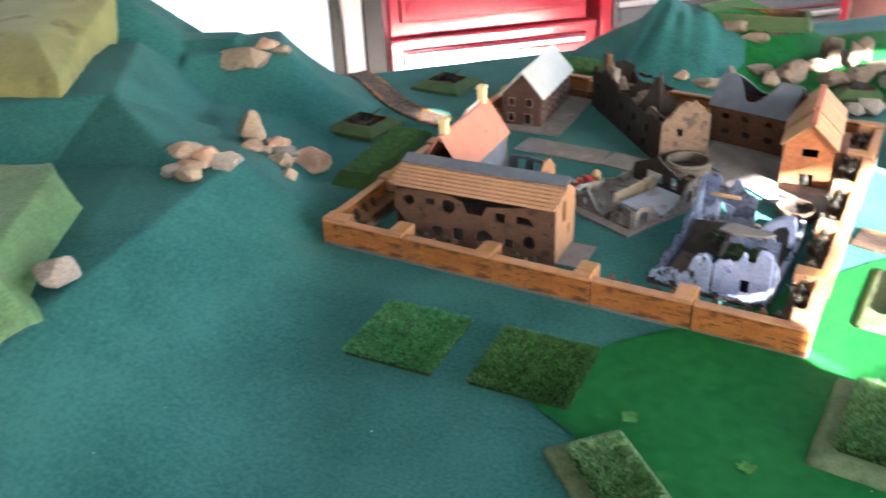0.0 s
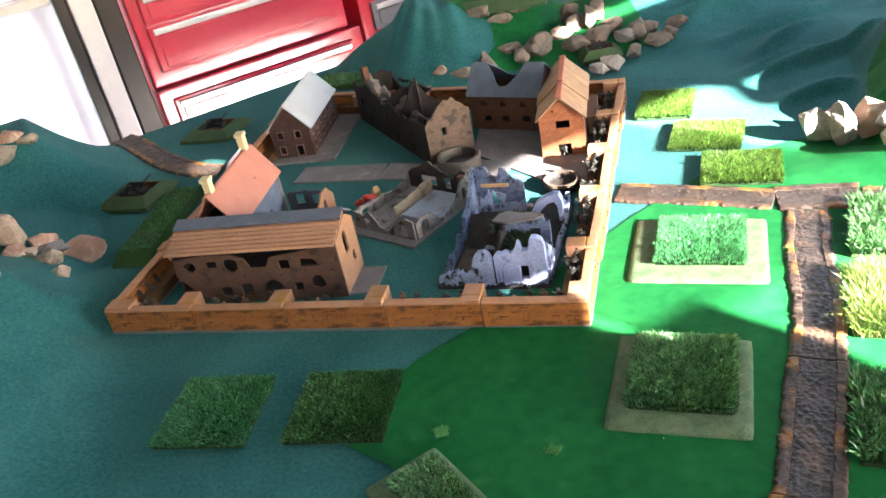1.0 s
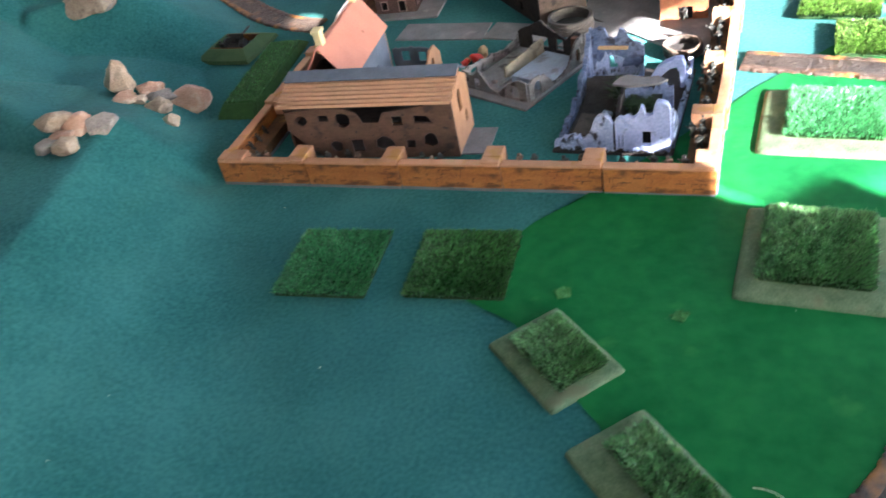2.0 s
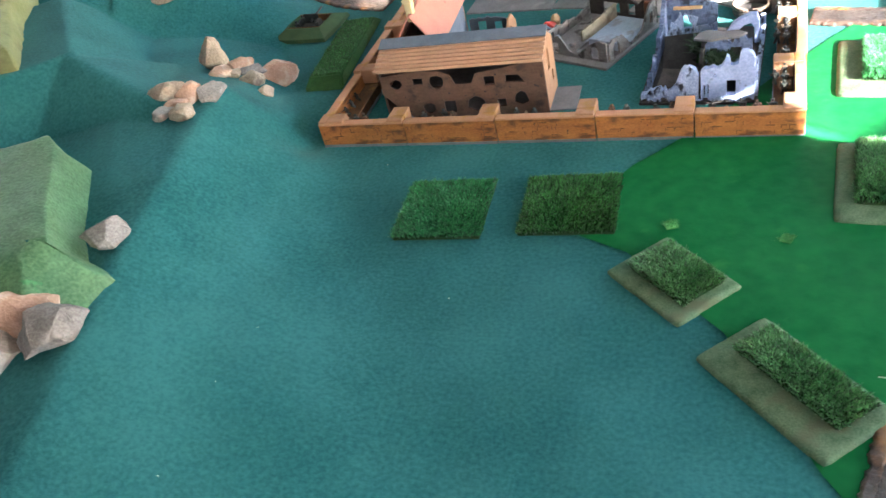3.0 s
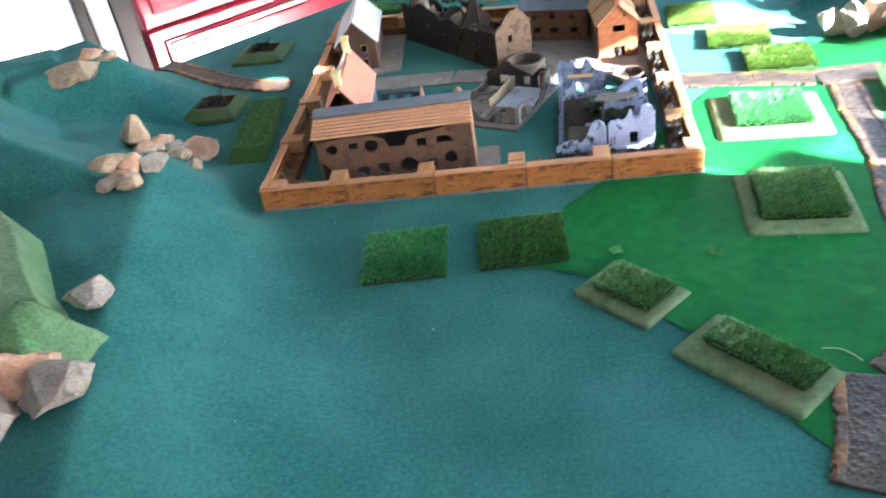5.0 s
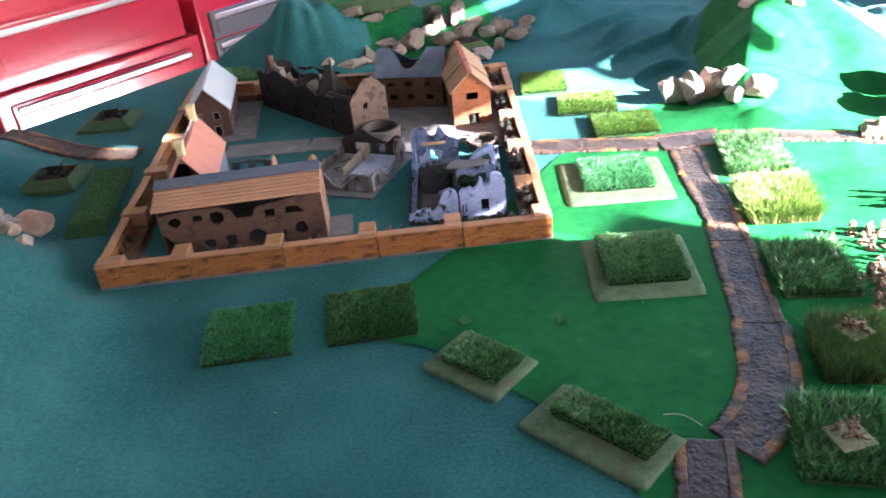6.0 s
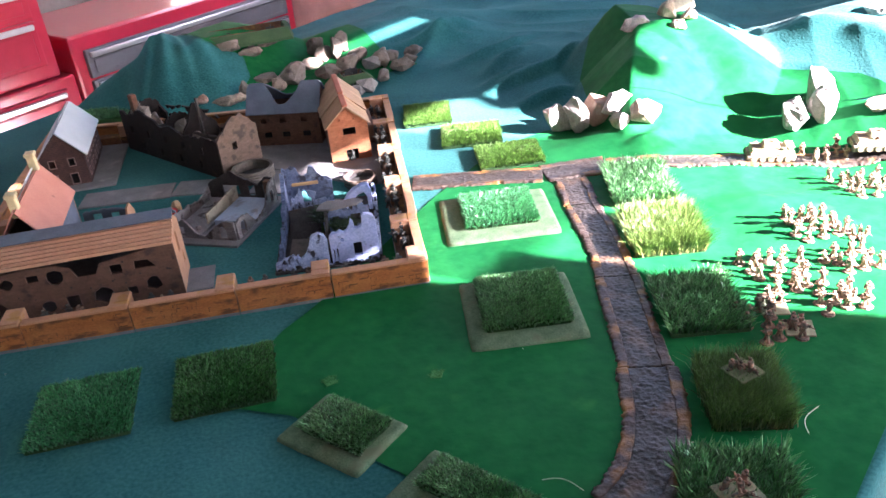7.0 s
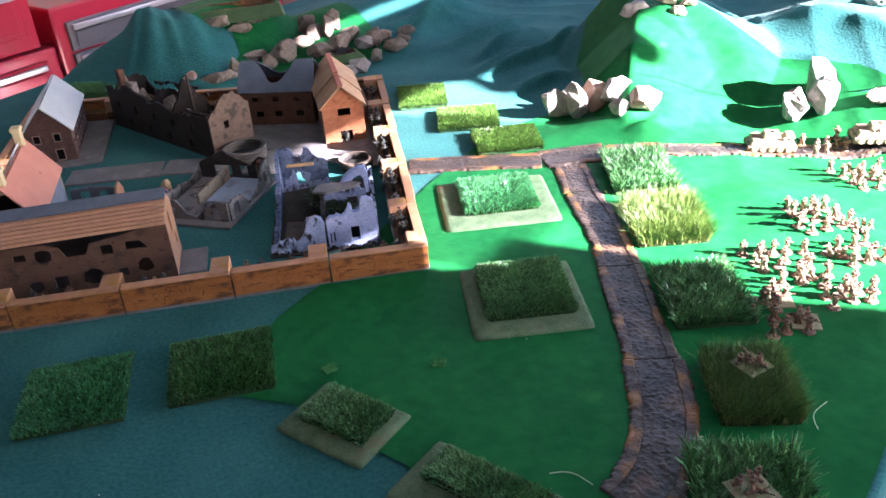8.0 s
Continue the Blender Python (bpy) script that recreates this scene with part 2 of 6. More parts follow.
    "hill": mat("green_painted_foam", (0.040, 0.122, 0.050), (0.120, 0.255, 0.122), 0.6, 22, 260, 0.9, 0.0022, stain=(0.055, 0.46, 0.15), stain_scale=24, stain_at=0.735),
    "hillold": mat("olive_painted_foam", (0.19, 0.215, 0.085), (0.27, 0.29, 0.125), 0.75, 16, 220, 0.5, 0.0015, stain=(0.14, 0.13, 0.06), stain_scale=14, stain_at=0.62),
    "padbase": mat("green_grey_base", (0.060, 0.118, 0.062), (0.150, 0.222, 0.132), 0.95, 60, 620, 0.9, 0.0012, stain=(0.105, 0.130, 0.078), stain_scale=30, stain_at=0.62, spec=0.2),
    "pitbase": mat("green_flocked_base", (0.034, 0.085, 0.032), (0.066, 0.125, 0.050), 0.9, 40, 700, 0.5),
    "flock": mat("pale_green_flock", (0.045, 0.250, 0.070), (0.100, 0.330, 0.110), 0.9, 90, 900, 0.5, 0.001),
    "hedge": mat("dark_green_felt", (0.018, 0.075, 0.016), (0.040, 0.130, 0.030), 0.95, 90, 900, 0.9, 0.002),
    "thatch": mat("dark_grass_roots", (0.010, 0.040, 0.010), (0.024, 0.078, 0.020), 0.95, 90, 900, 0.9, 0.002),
    # dark roots on grass, grassd, grassm and grassy paint in the shade between blades
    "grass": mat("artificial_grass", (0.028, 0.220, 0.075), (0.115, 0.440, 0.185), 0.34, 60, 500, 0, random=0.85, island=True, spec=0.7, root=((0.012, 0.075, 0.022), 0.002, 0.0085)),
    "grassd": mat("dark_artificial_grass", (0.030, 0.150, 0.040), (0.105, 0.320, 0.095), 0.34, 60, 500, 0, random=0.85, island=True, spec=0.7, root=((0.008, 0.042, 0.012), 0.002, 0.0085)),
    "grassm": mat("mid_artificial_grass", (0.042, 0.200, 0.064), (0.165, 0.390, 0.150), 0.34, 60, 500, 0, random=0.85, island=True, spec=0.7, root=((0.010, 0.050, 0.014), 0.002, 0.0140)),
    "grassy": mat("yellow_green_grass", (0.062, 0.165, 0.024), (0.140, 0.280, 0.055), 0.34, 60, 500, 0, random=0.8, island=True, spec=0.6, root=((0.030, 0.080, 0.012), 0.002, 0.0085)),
    "grasst": mat("tall_dry_grass", (0.070, 0.145, 0.022), (0.165, 0.255, 0.060), 0.38, 60, 500, 0, random=0.8, island=True, spec=0.6, root=((0.260, 0.215, 0.080), 0.001, 0.016)),
    "grasso": mat("olive_dry_grass", (0.055, 0.155, 0.034), (0.165, 0.295, 0.085), 0.38, 60, 500, 0, random=0.8, island=True, spec=0.6, root=((0.110, 0.090, 0.035), 0.001, 0.020)),
    "roadbed": mat("brown_grey_road", (0.019, 0.015, 0.013), (0.062, 0.049, 0.041), 0.48, 34, 330, 0.9, 0.002, stain=(0.115, 0.070, 0.044), stain_scale=24, stain_at=0.62),
    "verge": mat("rust_brown_verge", (0.030, 0.021, 0.018), (0.085, 0.058, 0.044), 0.55, 40, 330, 0.9, 0.002, stain=(0.24, 0.110, 0.028), stain_scale=26, stain_at=0.56),
    "rock_g": mat("grey_pebble", (0.21, 0.195, 0.185), (0.40, 0.37, 0.345), 0.9, 45, 400, 0.9, 0.002, stain=(0.19, 0.17, 0.16), stain_scale=50, stain_at=0.62, random=0.12),
    "rock_t": mat("tan_pebble", (0.26, 0.205, 0.155), (0.44, 0.365, 0.285), 0.9, 45, 400, 0.9, 0.002, stain=(0.20, 0.15, 0.115), stain_scale=50, stain_at=0.62, random=0.14),
    "rock_d": mat("brown_grey_rock", (0.15, 0.12, 0.095), (0.29, 0.24, 0.195), 0.9, 45, 500, 0.6, 0.001, stain=(0.09, 0.072, 0.06), stain_scale=50, stain_at=0.60, random=0.2),
    "rock_p": mat("pink_pebble", (0.36, 0.225, 0.165), (0.54, 0.37, 0.285), 0.9, 45, 400, 0.9, 0.002, stain=(0.55, 0.46, 0.38), stain_scale=45, stain_at=0.6, random=0.1),
    "brick": mat("grey_stone_wall", (0.17, 0.165, 0.15), (0.26, 0.25, 0.23), 0.9, 12, 200, 0.5, 0.003),
    "fence": mat("orange_brown_board", (0.26, 0.115, 0.055), (0.36, 0.175, 0.09), 0.7, 8, 120, 0.3, stretch=(1, 1, 0.2), random=0.15),
    "pale": mat("pale_thread", (0.62, 0.66, 0.52), (0.72, 0.75, 0.6), 0.8, 50, 500, 0),
}


sheer = M["curtain"].node_tree
thin = sheer.nodes.new("ShaderNodeBsdfTranslucent")
thin.inputs["Color"].default_value = (0.86, 0.87, 0.89, 1)
blend = sheer.nodes.new("ShaderNodeMixShader")
blend.inputs["Fac"].default_value = 0.55
sheer.links.new(sheer.nodes["Principled BSDF"].outputs["BSDF"], blend.inputs[1])
sheer.links.new(thin.outputs["BSDF"], blend.inputs[2])
sheer.links.new(blend.outputs["Shader"], sheer.nodes["Material Output"].inputs["Surface"])


# ---- builders ----
def mesh_of(bm, name, material, smooth=False):
    me = bpy.data.meshes.new(name)
    bmesh.ops.recalc_face_normals(bm, faces=bm.faces)
    if smooth:
        for f in bm.faces:
            f.smooth = True
    bm.to_mesh(me)
    bm.free()
    me.materials.append(material)
    return me


def part(name, bm, material, parent=None, label="", smooth=False):
    """One bmesh as one mesh object, under a thing or a part."""
    ob = new(name, mesh_of(bm, name, material, smooth))
    if parent:
        ob.parent = parent
    return tagged(ob, label)


def thing(name, label, category, x=0.0, y=0.0, z=0.0, rz=0.0, group="", kind=""):
    ob = new(name)
    ob.empty_display_size = 0.02
    ob.matrix_basis = pose(x, y, z, 0, 0, rz)
    return tagged(ob, label, category, group, kind)


def single(name, bm, material, label, category, m=None, group="", kind="", smooth=False):
    ob = part(name, bm, material, None, "", smooth)
    if m is not None:
        ob.matrix_basis = m
    return tagged(ob, label, category, group, kind)


def box(bm, x0, x1, y0, y1, z0, z1, m=None, top=1.0):
    """A box; top: by how much its upper face is drawn in."""
    cx, cy = (x0 + x1) / 2, (y0 + y1) / 2
    vs = []
    for z, k in ((z0, 1.0), (z1, top)):
        for x, y in ((x0, y0), (x1, y0), (x1, y1), (x0, y1)):
            p = Vector((cx + (x - cx) * k, cy + (y - cy) * k, z))
            vs.append(bm.verts.new(m @ p if m else p))
    for f in ((3, 2, 1, 0), (4, 5, 6, 7), (0, 1, 5, 4), (1, 2, 6, 5), (2, 3, 7, 6), (3, 0, 4, 7)):
        bm.faces.new([vs[i] for i in f])
    return bm


def boxed(x0, x1, y0, y1, z0, z1, bevel=0.0, m=None, top=1.0, segments=1):
    bm = box(bmesh.new(), x0, x1, y0, y1, z0, z1, m, top)
    if bevel:
        bmesh.ops.bevel(bm, geom=list(bm.edges), offset=bevel, segments=segments, affect="EDGES", profile=0.6)
    return bm


def rod(bm, a, b, r0, r1=None, sides=8):
    """A tapered rod from a to b."""
    a, b = Vector(a), Vector(b)
    r1 = r0 if r1 is None else r1
    turn = (b - a).to_track_quat("Z", "Y").to_matrix()
    rings = []
    for c, r in ((a, r0), (b, r1)):
        rings.append([bm.verts.new(c + turn @ Vector((r * math.cos(2 * math.pi * i / sides), r * math.sin(2 * math.pi * i / sides), 0))) for i in range(sides)])
    for i in range(sides):
        j = (i + 1) % sides
        bm.faces.new((rings[0][i], rings[0][j], rings[1][j], rings[1][i]))
    bm.faces.new(rings[0][::-1])
    bm.faces.new(rings[1])
    return bm


def ball(bm, c, r, squash=(1, 1, 1), detail=1):
    bmesh.ops.create_icosphere(bm, subdivisions=detail, radius=r, matrix=Matrix.Translation(c) @ Matrix.Diagonal((*squash, 1)))
    return bm


def panel(outline, holes=(), th=0.003, m=None):
    """An upright plate: an outline in x and z with holes, th thick towards +y, laid out by m."""
    bm = bmesh.new()
    edges = []
    for loop in (outline, *holes):
        vs = [bm.verts.new((x, 0, z)) for x, z in loop]
        edges += [bm.edges.new((vs[i], vs[(i + 1) % len(vs)])) for i in range(len(vs))]
    bmesh.ops.triangle_fill(bm, use_beauty=True, use_dissolve=False, edges=edges)
    made = bmesh.ops.extrude_face_region(bm, geom=list(bm.faces))
    bmesh.ops.translate(bm, vec=(0, th, 0), verts=[v for v in made["geom"] if isinstance(v, bmesh.types.BMVert)])
    if m is not None:
        bmesh.ops.transform(bm, matrix=m, verts=bm.verts)
    return bm


def hole(x, z, w, h):
    return [(x - w / 2, z - h / 2), (x + w / 2, z - h / 2), (x + w / 2, z + h / 2), (x - w / 2, z + h / 2)]


def arch(x, z, w, h):
    top = z + h / 2 - w / 2
    return [(x - w / 2, z - h / 2), (x + w / 2, z - h / 2)] + [(x + w / 2 * math.cos(a), top + w / 2 * math.sin(a)) for a in [math.pi * i / 6 for i in range(7)]]


def blast(x, z, r, rng, k=9):
    """A ragged shell hole."""
    return [(x + r * rng.uniform(0.78, 1.1) * math.cos(2 * math.pi * i / k), z + r * rng.uniform(0.72, 0.98) * math.sin(2 * math.pi * i / k)) for i in range(k)]


def ragged(x0, x1, heights, rng, jag=0.004, step=0.005):
    """The outline of a broken wall: level foot, torn top through the given heights."""
    n = max(2, int(abs(x1 - x0) / step))
    tops = []
    for i in range(n + 1):
        s = i / n * (len(heights) - 1)
        k = min(int(s), len(heights) - 2)
        tops.append((x0 + (x1 - x0) * i / n, max(0.003, heights[k] + (heights[k + 1] - heights[k]) * (s - k) + rng.uniform(-jag, jag))))
    return [(x0, 0), (x1, 0)] + tops[::-1]


def rock_mesh(name, material, size, seed):
    """A broken stone: the hull of scattered points, its edges worn."""
    rng = random.Random(seed)
    bm = bmesh.new()
    sx, sy, sz = size
    for _ in range(20):
        v = Vector((rng.gauss(0, 1), rng.gauss(0, 1), rng.gauss(0, 1))).normalized() * rng.uniform(0.82, 1.05)
        bm.verts.new((v.x * sx / 2, v.y * sy / 2, max(v.z, -0.72) * sz / 2))
    bmesh.ops.convex_hull(bm, input=bm.verts)
    bmesh.ops.delete(bm, geom=[v for v in bm.verts if not v.link_faces], context="VERTS")
    bmesh.ops.dissolve_limit(bm, angle_limit=0.12, verts=bm.verts, edges=bm.edges)
    bmesh.ops.bevel(bm, geom=list(bm.edges), offset=min(size) * 0.05, segments=2, affect="EDGES", profile=0.5, clamp_overlap=True)
    bmesh.ops.triangulate(bm, faces=bm.faces)
    bmesh.ops.subdivide_edges(bm, edges=[e for e in bm.edges if e.calc_length() > min(size) * 0.22], cuts=3)
    k = 1.0 / min(size)
    for v in bm.verts:
        v.co *= 1 + 0.17 * noise.noise(v.co * 1.6 * k + Vector((seed, 0, 0))) + 0.09 * noise.noise(v.co * 4 * k) + 0.05 * noise.noise(v.co * 9 * k) + 0.03 * abs(noise.noise(v.co * 17 * k))
    lo = min(v.co.z for v in bm.verts)
    bmesh.ops.translate(bm, vec=(0, 0, -lo), verts=bm.verts)
    return mesh_of(bm, name, material, smooth=False)


def smooth01(a, b, x):
    t = np.clip((x - a) / (b - a), 0, 1)
    return t * t * (3 - 2 * t)


def mound(x, y, cx, cy, hx, hy, turn, high, soft, power=1.45):
    """A block under the cloth, over which it falls in a soft slope."""
    c, s = math.cos(radians(turn)), math.sin(radians(turn))
    a, b = np.abs((x - cx) * c + (y - cy) * s), np.abs(-(x - cx) * s + (y - cy) * c)
    out = np.hypot(np.maximum(a - hx, 0), np.maximum(b - hy, 0))
    return high * np.clip(1 - out / soft, 0, 1) ** power


def spur(x, y, x0, y0, z0, x1, y1, z1, left, right):
    """A ridge of stretched cloth that runs down from one place to another, with a gentle and a steep side."""
    ln = math.hypot(x1 - x0, y1 - y0)
    tx, ty = (x1 - x0) / ln, (y1 - y0) / ln
    s, d = (x - x0) * tx + (y - y0) * ty, -(x - x0) * ty + (y - y0) * tx
    past = np.maximum(s - ln, 0) + np.maximum(-s, 0)
    return z0 + (z1 - z0) * np.clip(s / ln, 0, 1) - np.where(d > 0, left, right) * (np.sqrt(d * d + 0.006 ** 2) - 0.006) - 0.6 * past


def ridge_hill(x, y):
    """A mound with a steep side to the left and long slopes to the front and right, creased between them."""
    a, b = x - 1.17, y - 0.645
    left, right = np.maximum(-a - 0.06, 0) / 0.105, np.maximum(a - 0.06, 0) / 0.27
    near, far = np.maximum(-b - 0.07, 0) / 0.27, np.maximum(b - 0.06, 0) / 0.16
    out = ((left ** 5 + near ** 5) ** 0.2) ** 3 + np.maximum(right, far) ** 3
    s = np.clip(1 - out ** (1 / 3), 0, 1)
    return 0.130 * (s ** 1.12) + 0.010 * s * (1 - s) * np.sin(34 * x + 9 * y)


FOLDS = ((0.93, 1.21, 0.71, 0.92, 0.0324, 0.0112), (1.07, 1.1, 0.74, 0.83, 0.0216, 0.0128), (1.13, 0.88, 0.78, 0.63, 0.027, 0.0144), (1.03, 0.64, 0.83, 0.555, 0.0189, 0.0112), (1.02, 0.97, 0.8, 0.76, 0.0175, 0.0088), (0.9, 1.12, 0.66, 0.98, 0.0189, 0.0096), (1, 0.8, 0.8, 0.69, 0.0135, 0.008),
         (0.15, 1.15, 0.21, 0.80, 0.016, 0.014), (0.15, 1.13, 0.13, 0.80, 0.014, 0.011), (0.17, 1.13, 0.34, 0.83, 0.013, 0.016), (0.16, 1.13, 0.27, 0.82, 0.010, 0.009), (0.62, 0.86, 0.80, 0.99, 0.007, 0.016),
         (1.36, 0.56, 1.62, 0.42, 0.012, 0.022), (1.42, 0.46, 1.66, 0.34, 0.012, 0.018), (1.20, 0.45, 1.34, 0.37, 0.008, 0.016), (1.13, 0.60, 1.17, 0.36, 0.012, 0.020), (1.19, 0.60, 1.33, 0.34, 0.012, 0.022), (1.02, 0.40, 1.20, 0.34, 0.010, 0.016), (0.92, 0.40, 1.06, 0.32, 0.006, 0.014), (0.98, 0.10, 1.25, 0.02, 0.009, 0.026), (1.02, 0.02, 1.20, -0.08, 0.006, 0.020), (0.975, 0.30, 1.075, 0.335, 0.012, 0.012))


def crease(x, y, x0, y0, x1, y1, high, wide):
    """A soft fold of the cloth along a line, dying out at both ends."""
    ln = math.hypot(x1 - x0, y1 - y0)
    tx, ty = (x1 - x0) / ln, (y1 - y0) / ln
    s, d = (x - x0) * tx + (y - y0) * ty, -(x - x0) * ty + (y - y0) * tx
    d = d + 0.012 * np.sin(s * 11 + x0 * 20)
    return high * smooth01(0, 0.35 * ln, s) * smooth01(ln, 0.45 * ln, s) * np.where(d > 0, np.exp(-(d / wide) ** 2), np.exp(-(d / wide / 2.4) ** 2))


def relief(x, y):
    """How high the cloth lies at a place on the table."""
    x, y = np.asarray(x, float), np.asarray(y, float)
    crest = np.clip(np.minimum(0.150 + 0.12 * x + 0.10 * y, 0.108 + 0.05 * np.maximum(-0.15 - x, 0)), 0, 0.165)
    over = (x + 0.110) * 0.985 + (y + 0.10) * 0.205
    right = np.clip(1 - 0.5 * (over - 0.006 + np.sqrt((over - 0.006) ** 2 + 0.007 ** 2)) / (0.19 + 0.20 * smooth01(-0.1, -0.6, y)), 0, 1) ** 1.9
    back = np.clip(1 - np.maximum(y, 0) / (0.17 + 1.5 * np.maximum(-0.12 - x, 0)), 0, 1) ** 1.15
    z = crest * right * back
    z = z * (1 - smooth01(-0.075, -0.008, x) * smooth01(-0.07, 0.0, y))
    z = np.maximum(z, mound(x, y, -0.470, 0.385, 0.09, 0.06, 43, 0.134, 0.17, 1.6))
    z = np.maximum(z, mound(x, y, -0.75, 0.26, 0.11, 0.06, 43, 0.225, 0.27, 1.0))
    z = np.maximum(z, mound(x, y, -0.60, 0.325, 0.15, 0.03, 24, 0.148, 0.20, 1.4))
    z = np.maximum(z, mound(x, y, -0.615, -0.030, 0.22, 0.15, 40, 0.170, 0.22, 1.35))
    z = np.maximum(z, spur(x, y, -0.350, -0.010, 0.168, -0.170, -0.075, 0.122, 0.62, 0.66))
    z = np.maximum(z, mound(x, y, -0.45, 0.04, 0.07, 0.02, 30, 0.136, 0.20, 1.7))
    z = np.maximum(z, mound(x, y, 0.27, 1.07, 0.10, 0.05, 43, 0.100, 0.19, 1.0))
    z = np.maximum(z, mound(x, y, 0.66, 1.18, 0.15, 0.04, 43, 0.055, 0.24))
    z = np.maximum(z, ridge_hill(x, y))
    z = np.maximum(z, np.maximum(spur(x, y, 1.112, 0.580, 0.127, 1.062, 0.470, 0.100, 0.40, 1.1), spur(x, y, 1.062, 0.470, 0.100, 1.030, 0.385, 0.030, 0.40, 1.1)))
    z = np.maximum(z, mound(x, y, 1.66, 0.50, 0.20, 0.14, 20, 0.100, 0.30, 1.1))
    for fold in FOLDS:
        z = z + crease(x, y, *fold)
    far = smooth01(0.55, 0.9, y) * smooth01(0.5, 0.8, x)
    folds = 0.003 * np.sin(30 * (x * 0.25 + y) + 2.2 * np.sin(4 * x)) + 0.003 * np.sin(17 * (y - 0.5 * x) + 1.0)
    z = z + far * folds
    tent = np.exp(-(((x - 0.22) / 0.16) ** 2 + ((y - 0.93) / 0.12) ** 2))
    z = z + tent * 0.007 * np.sin(46 * (x + 0.15 * y))
    lip = np.exp(-(((x - 1.03) / 0.16) ** 2 + ((y - 0.335) / 0.045) ** 2))
    z = z + 0.016 * lip
    wave = (0.0025 + 0.004 * smooth01(0.95, 1.1, x)) * np.sin(9 * x + 3 * np.sin(5 * y)) * np.sin(7 * y + 2 * x + 1)
    away = 1 - np.exp(-np.maximum(0, np.hypot(x - 0.45, y - 0.2) - 0.45) * 8)
    wrinkle = 1 - np.abs(np.sin(21 * x + 13 * y + 2.5 * np.sin(9 * y - 4 * x))) ** 0.6 + 0.7 * (1 - np.abs(np.sin(15 * y - 19 * x + 2.0 * np.sin(11 * x))) ** 0.6)
    z = z + 0.0030 * wrinkle * smooth01(0.92, 1.10, x) + 0.0022 * wrinkle * smooth01(0.80, 0.95, y)
    return z + wave * away * smooth01(0.70, 0.9, x) * 0.9


def height(x, y):
    return float(relief(x, y))


def patch(name, sides, res, lift, material, label, category):
    """A piece of cloth between four edges, each a list of places, laid on the cloth below it."""
    def along(pts, k):
        pts = np.array(pts, float)
        d = np.r_[0, np.cumsum(np.hypot(*np.diff(pts, axis=0).T))]
        s = np.linspace(0, d[-1], k)
        return np.stack([np.interp(s, d, pts[:, 0]), np.interp(s, d, pts[:, 1])], -1)
    a, b = along(sides[0], res), along(sides[2], res)      # from left to right
    c, d = along(sides[1], res), along(sides[3], res)      # from first to last
    s, t = np.linspace(0, 1, res)[None, :, None], np.linspace(0, 1, res)[:, None, None]
    p = (1 - t) * a[None] + t * b[None] + (1 - s) * c[:, None] + s * d[:, None]
    p = p - ((1 - s) * (1 - t) * a[0] + s * (1 - t) * a[-1] + (1 - s) * t * b[0] + s * t * b[-1])
    z = relief(p[..., 0], p[..., 1]) + lift
    verts = np.concatenate([p, z[..., None]], -1).reshape(-1, 3).tolist()
    faces = [(i * res + j, i * res + j + 1, (i + 1) * res + j + 1, (i + 1) * res + j) for i in range(res - 1) for j in range(res - 1)]
    me = bpy.data.meshes.new(name)
    me.from_pydata(verts, [], faces)
    me.materials.append(material)
    me.polygons.foreach_set("use_smooth", [True] * len(me.polygons))
    return tagged(new(name, me), label, category)


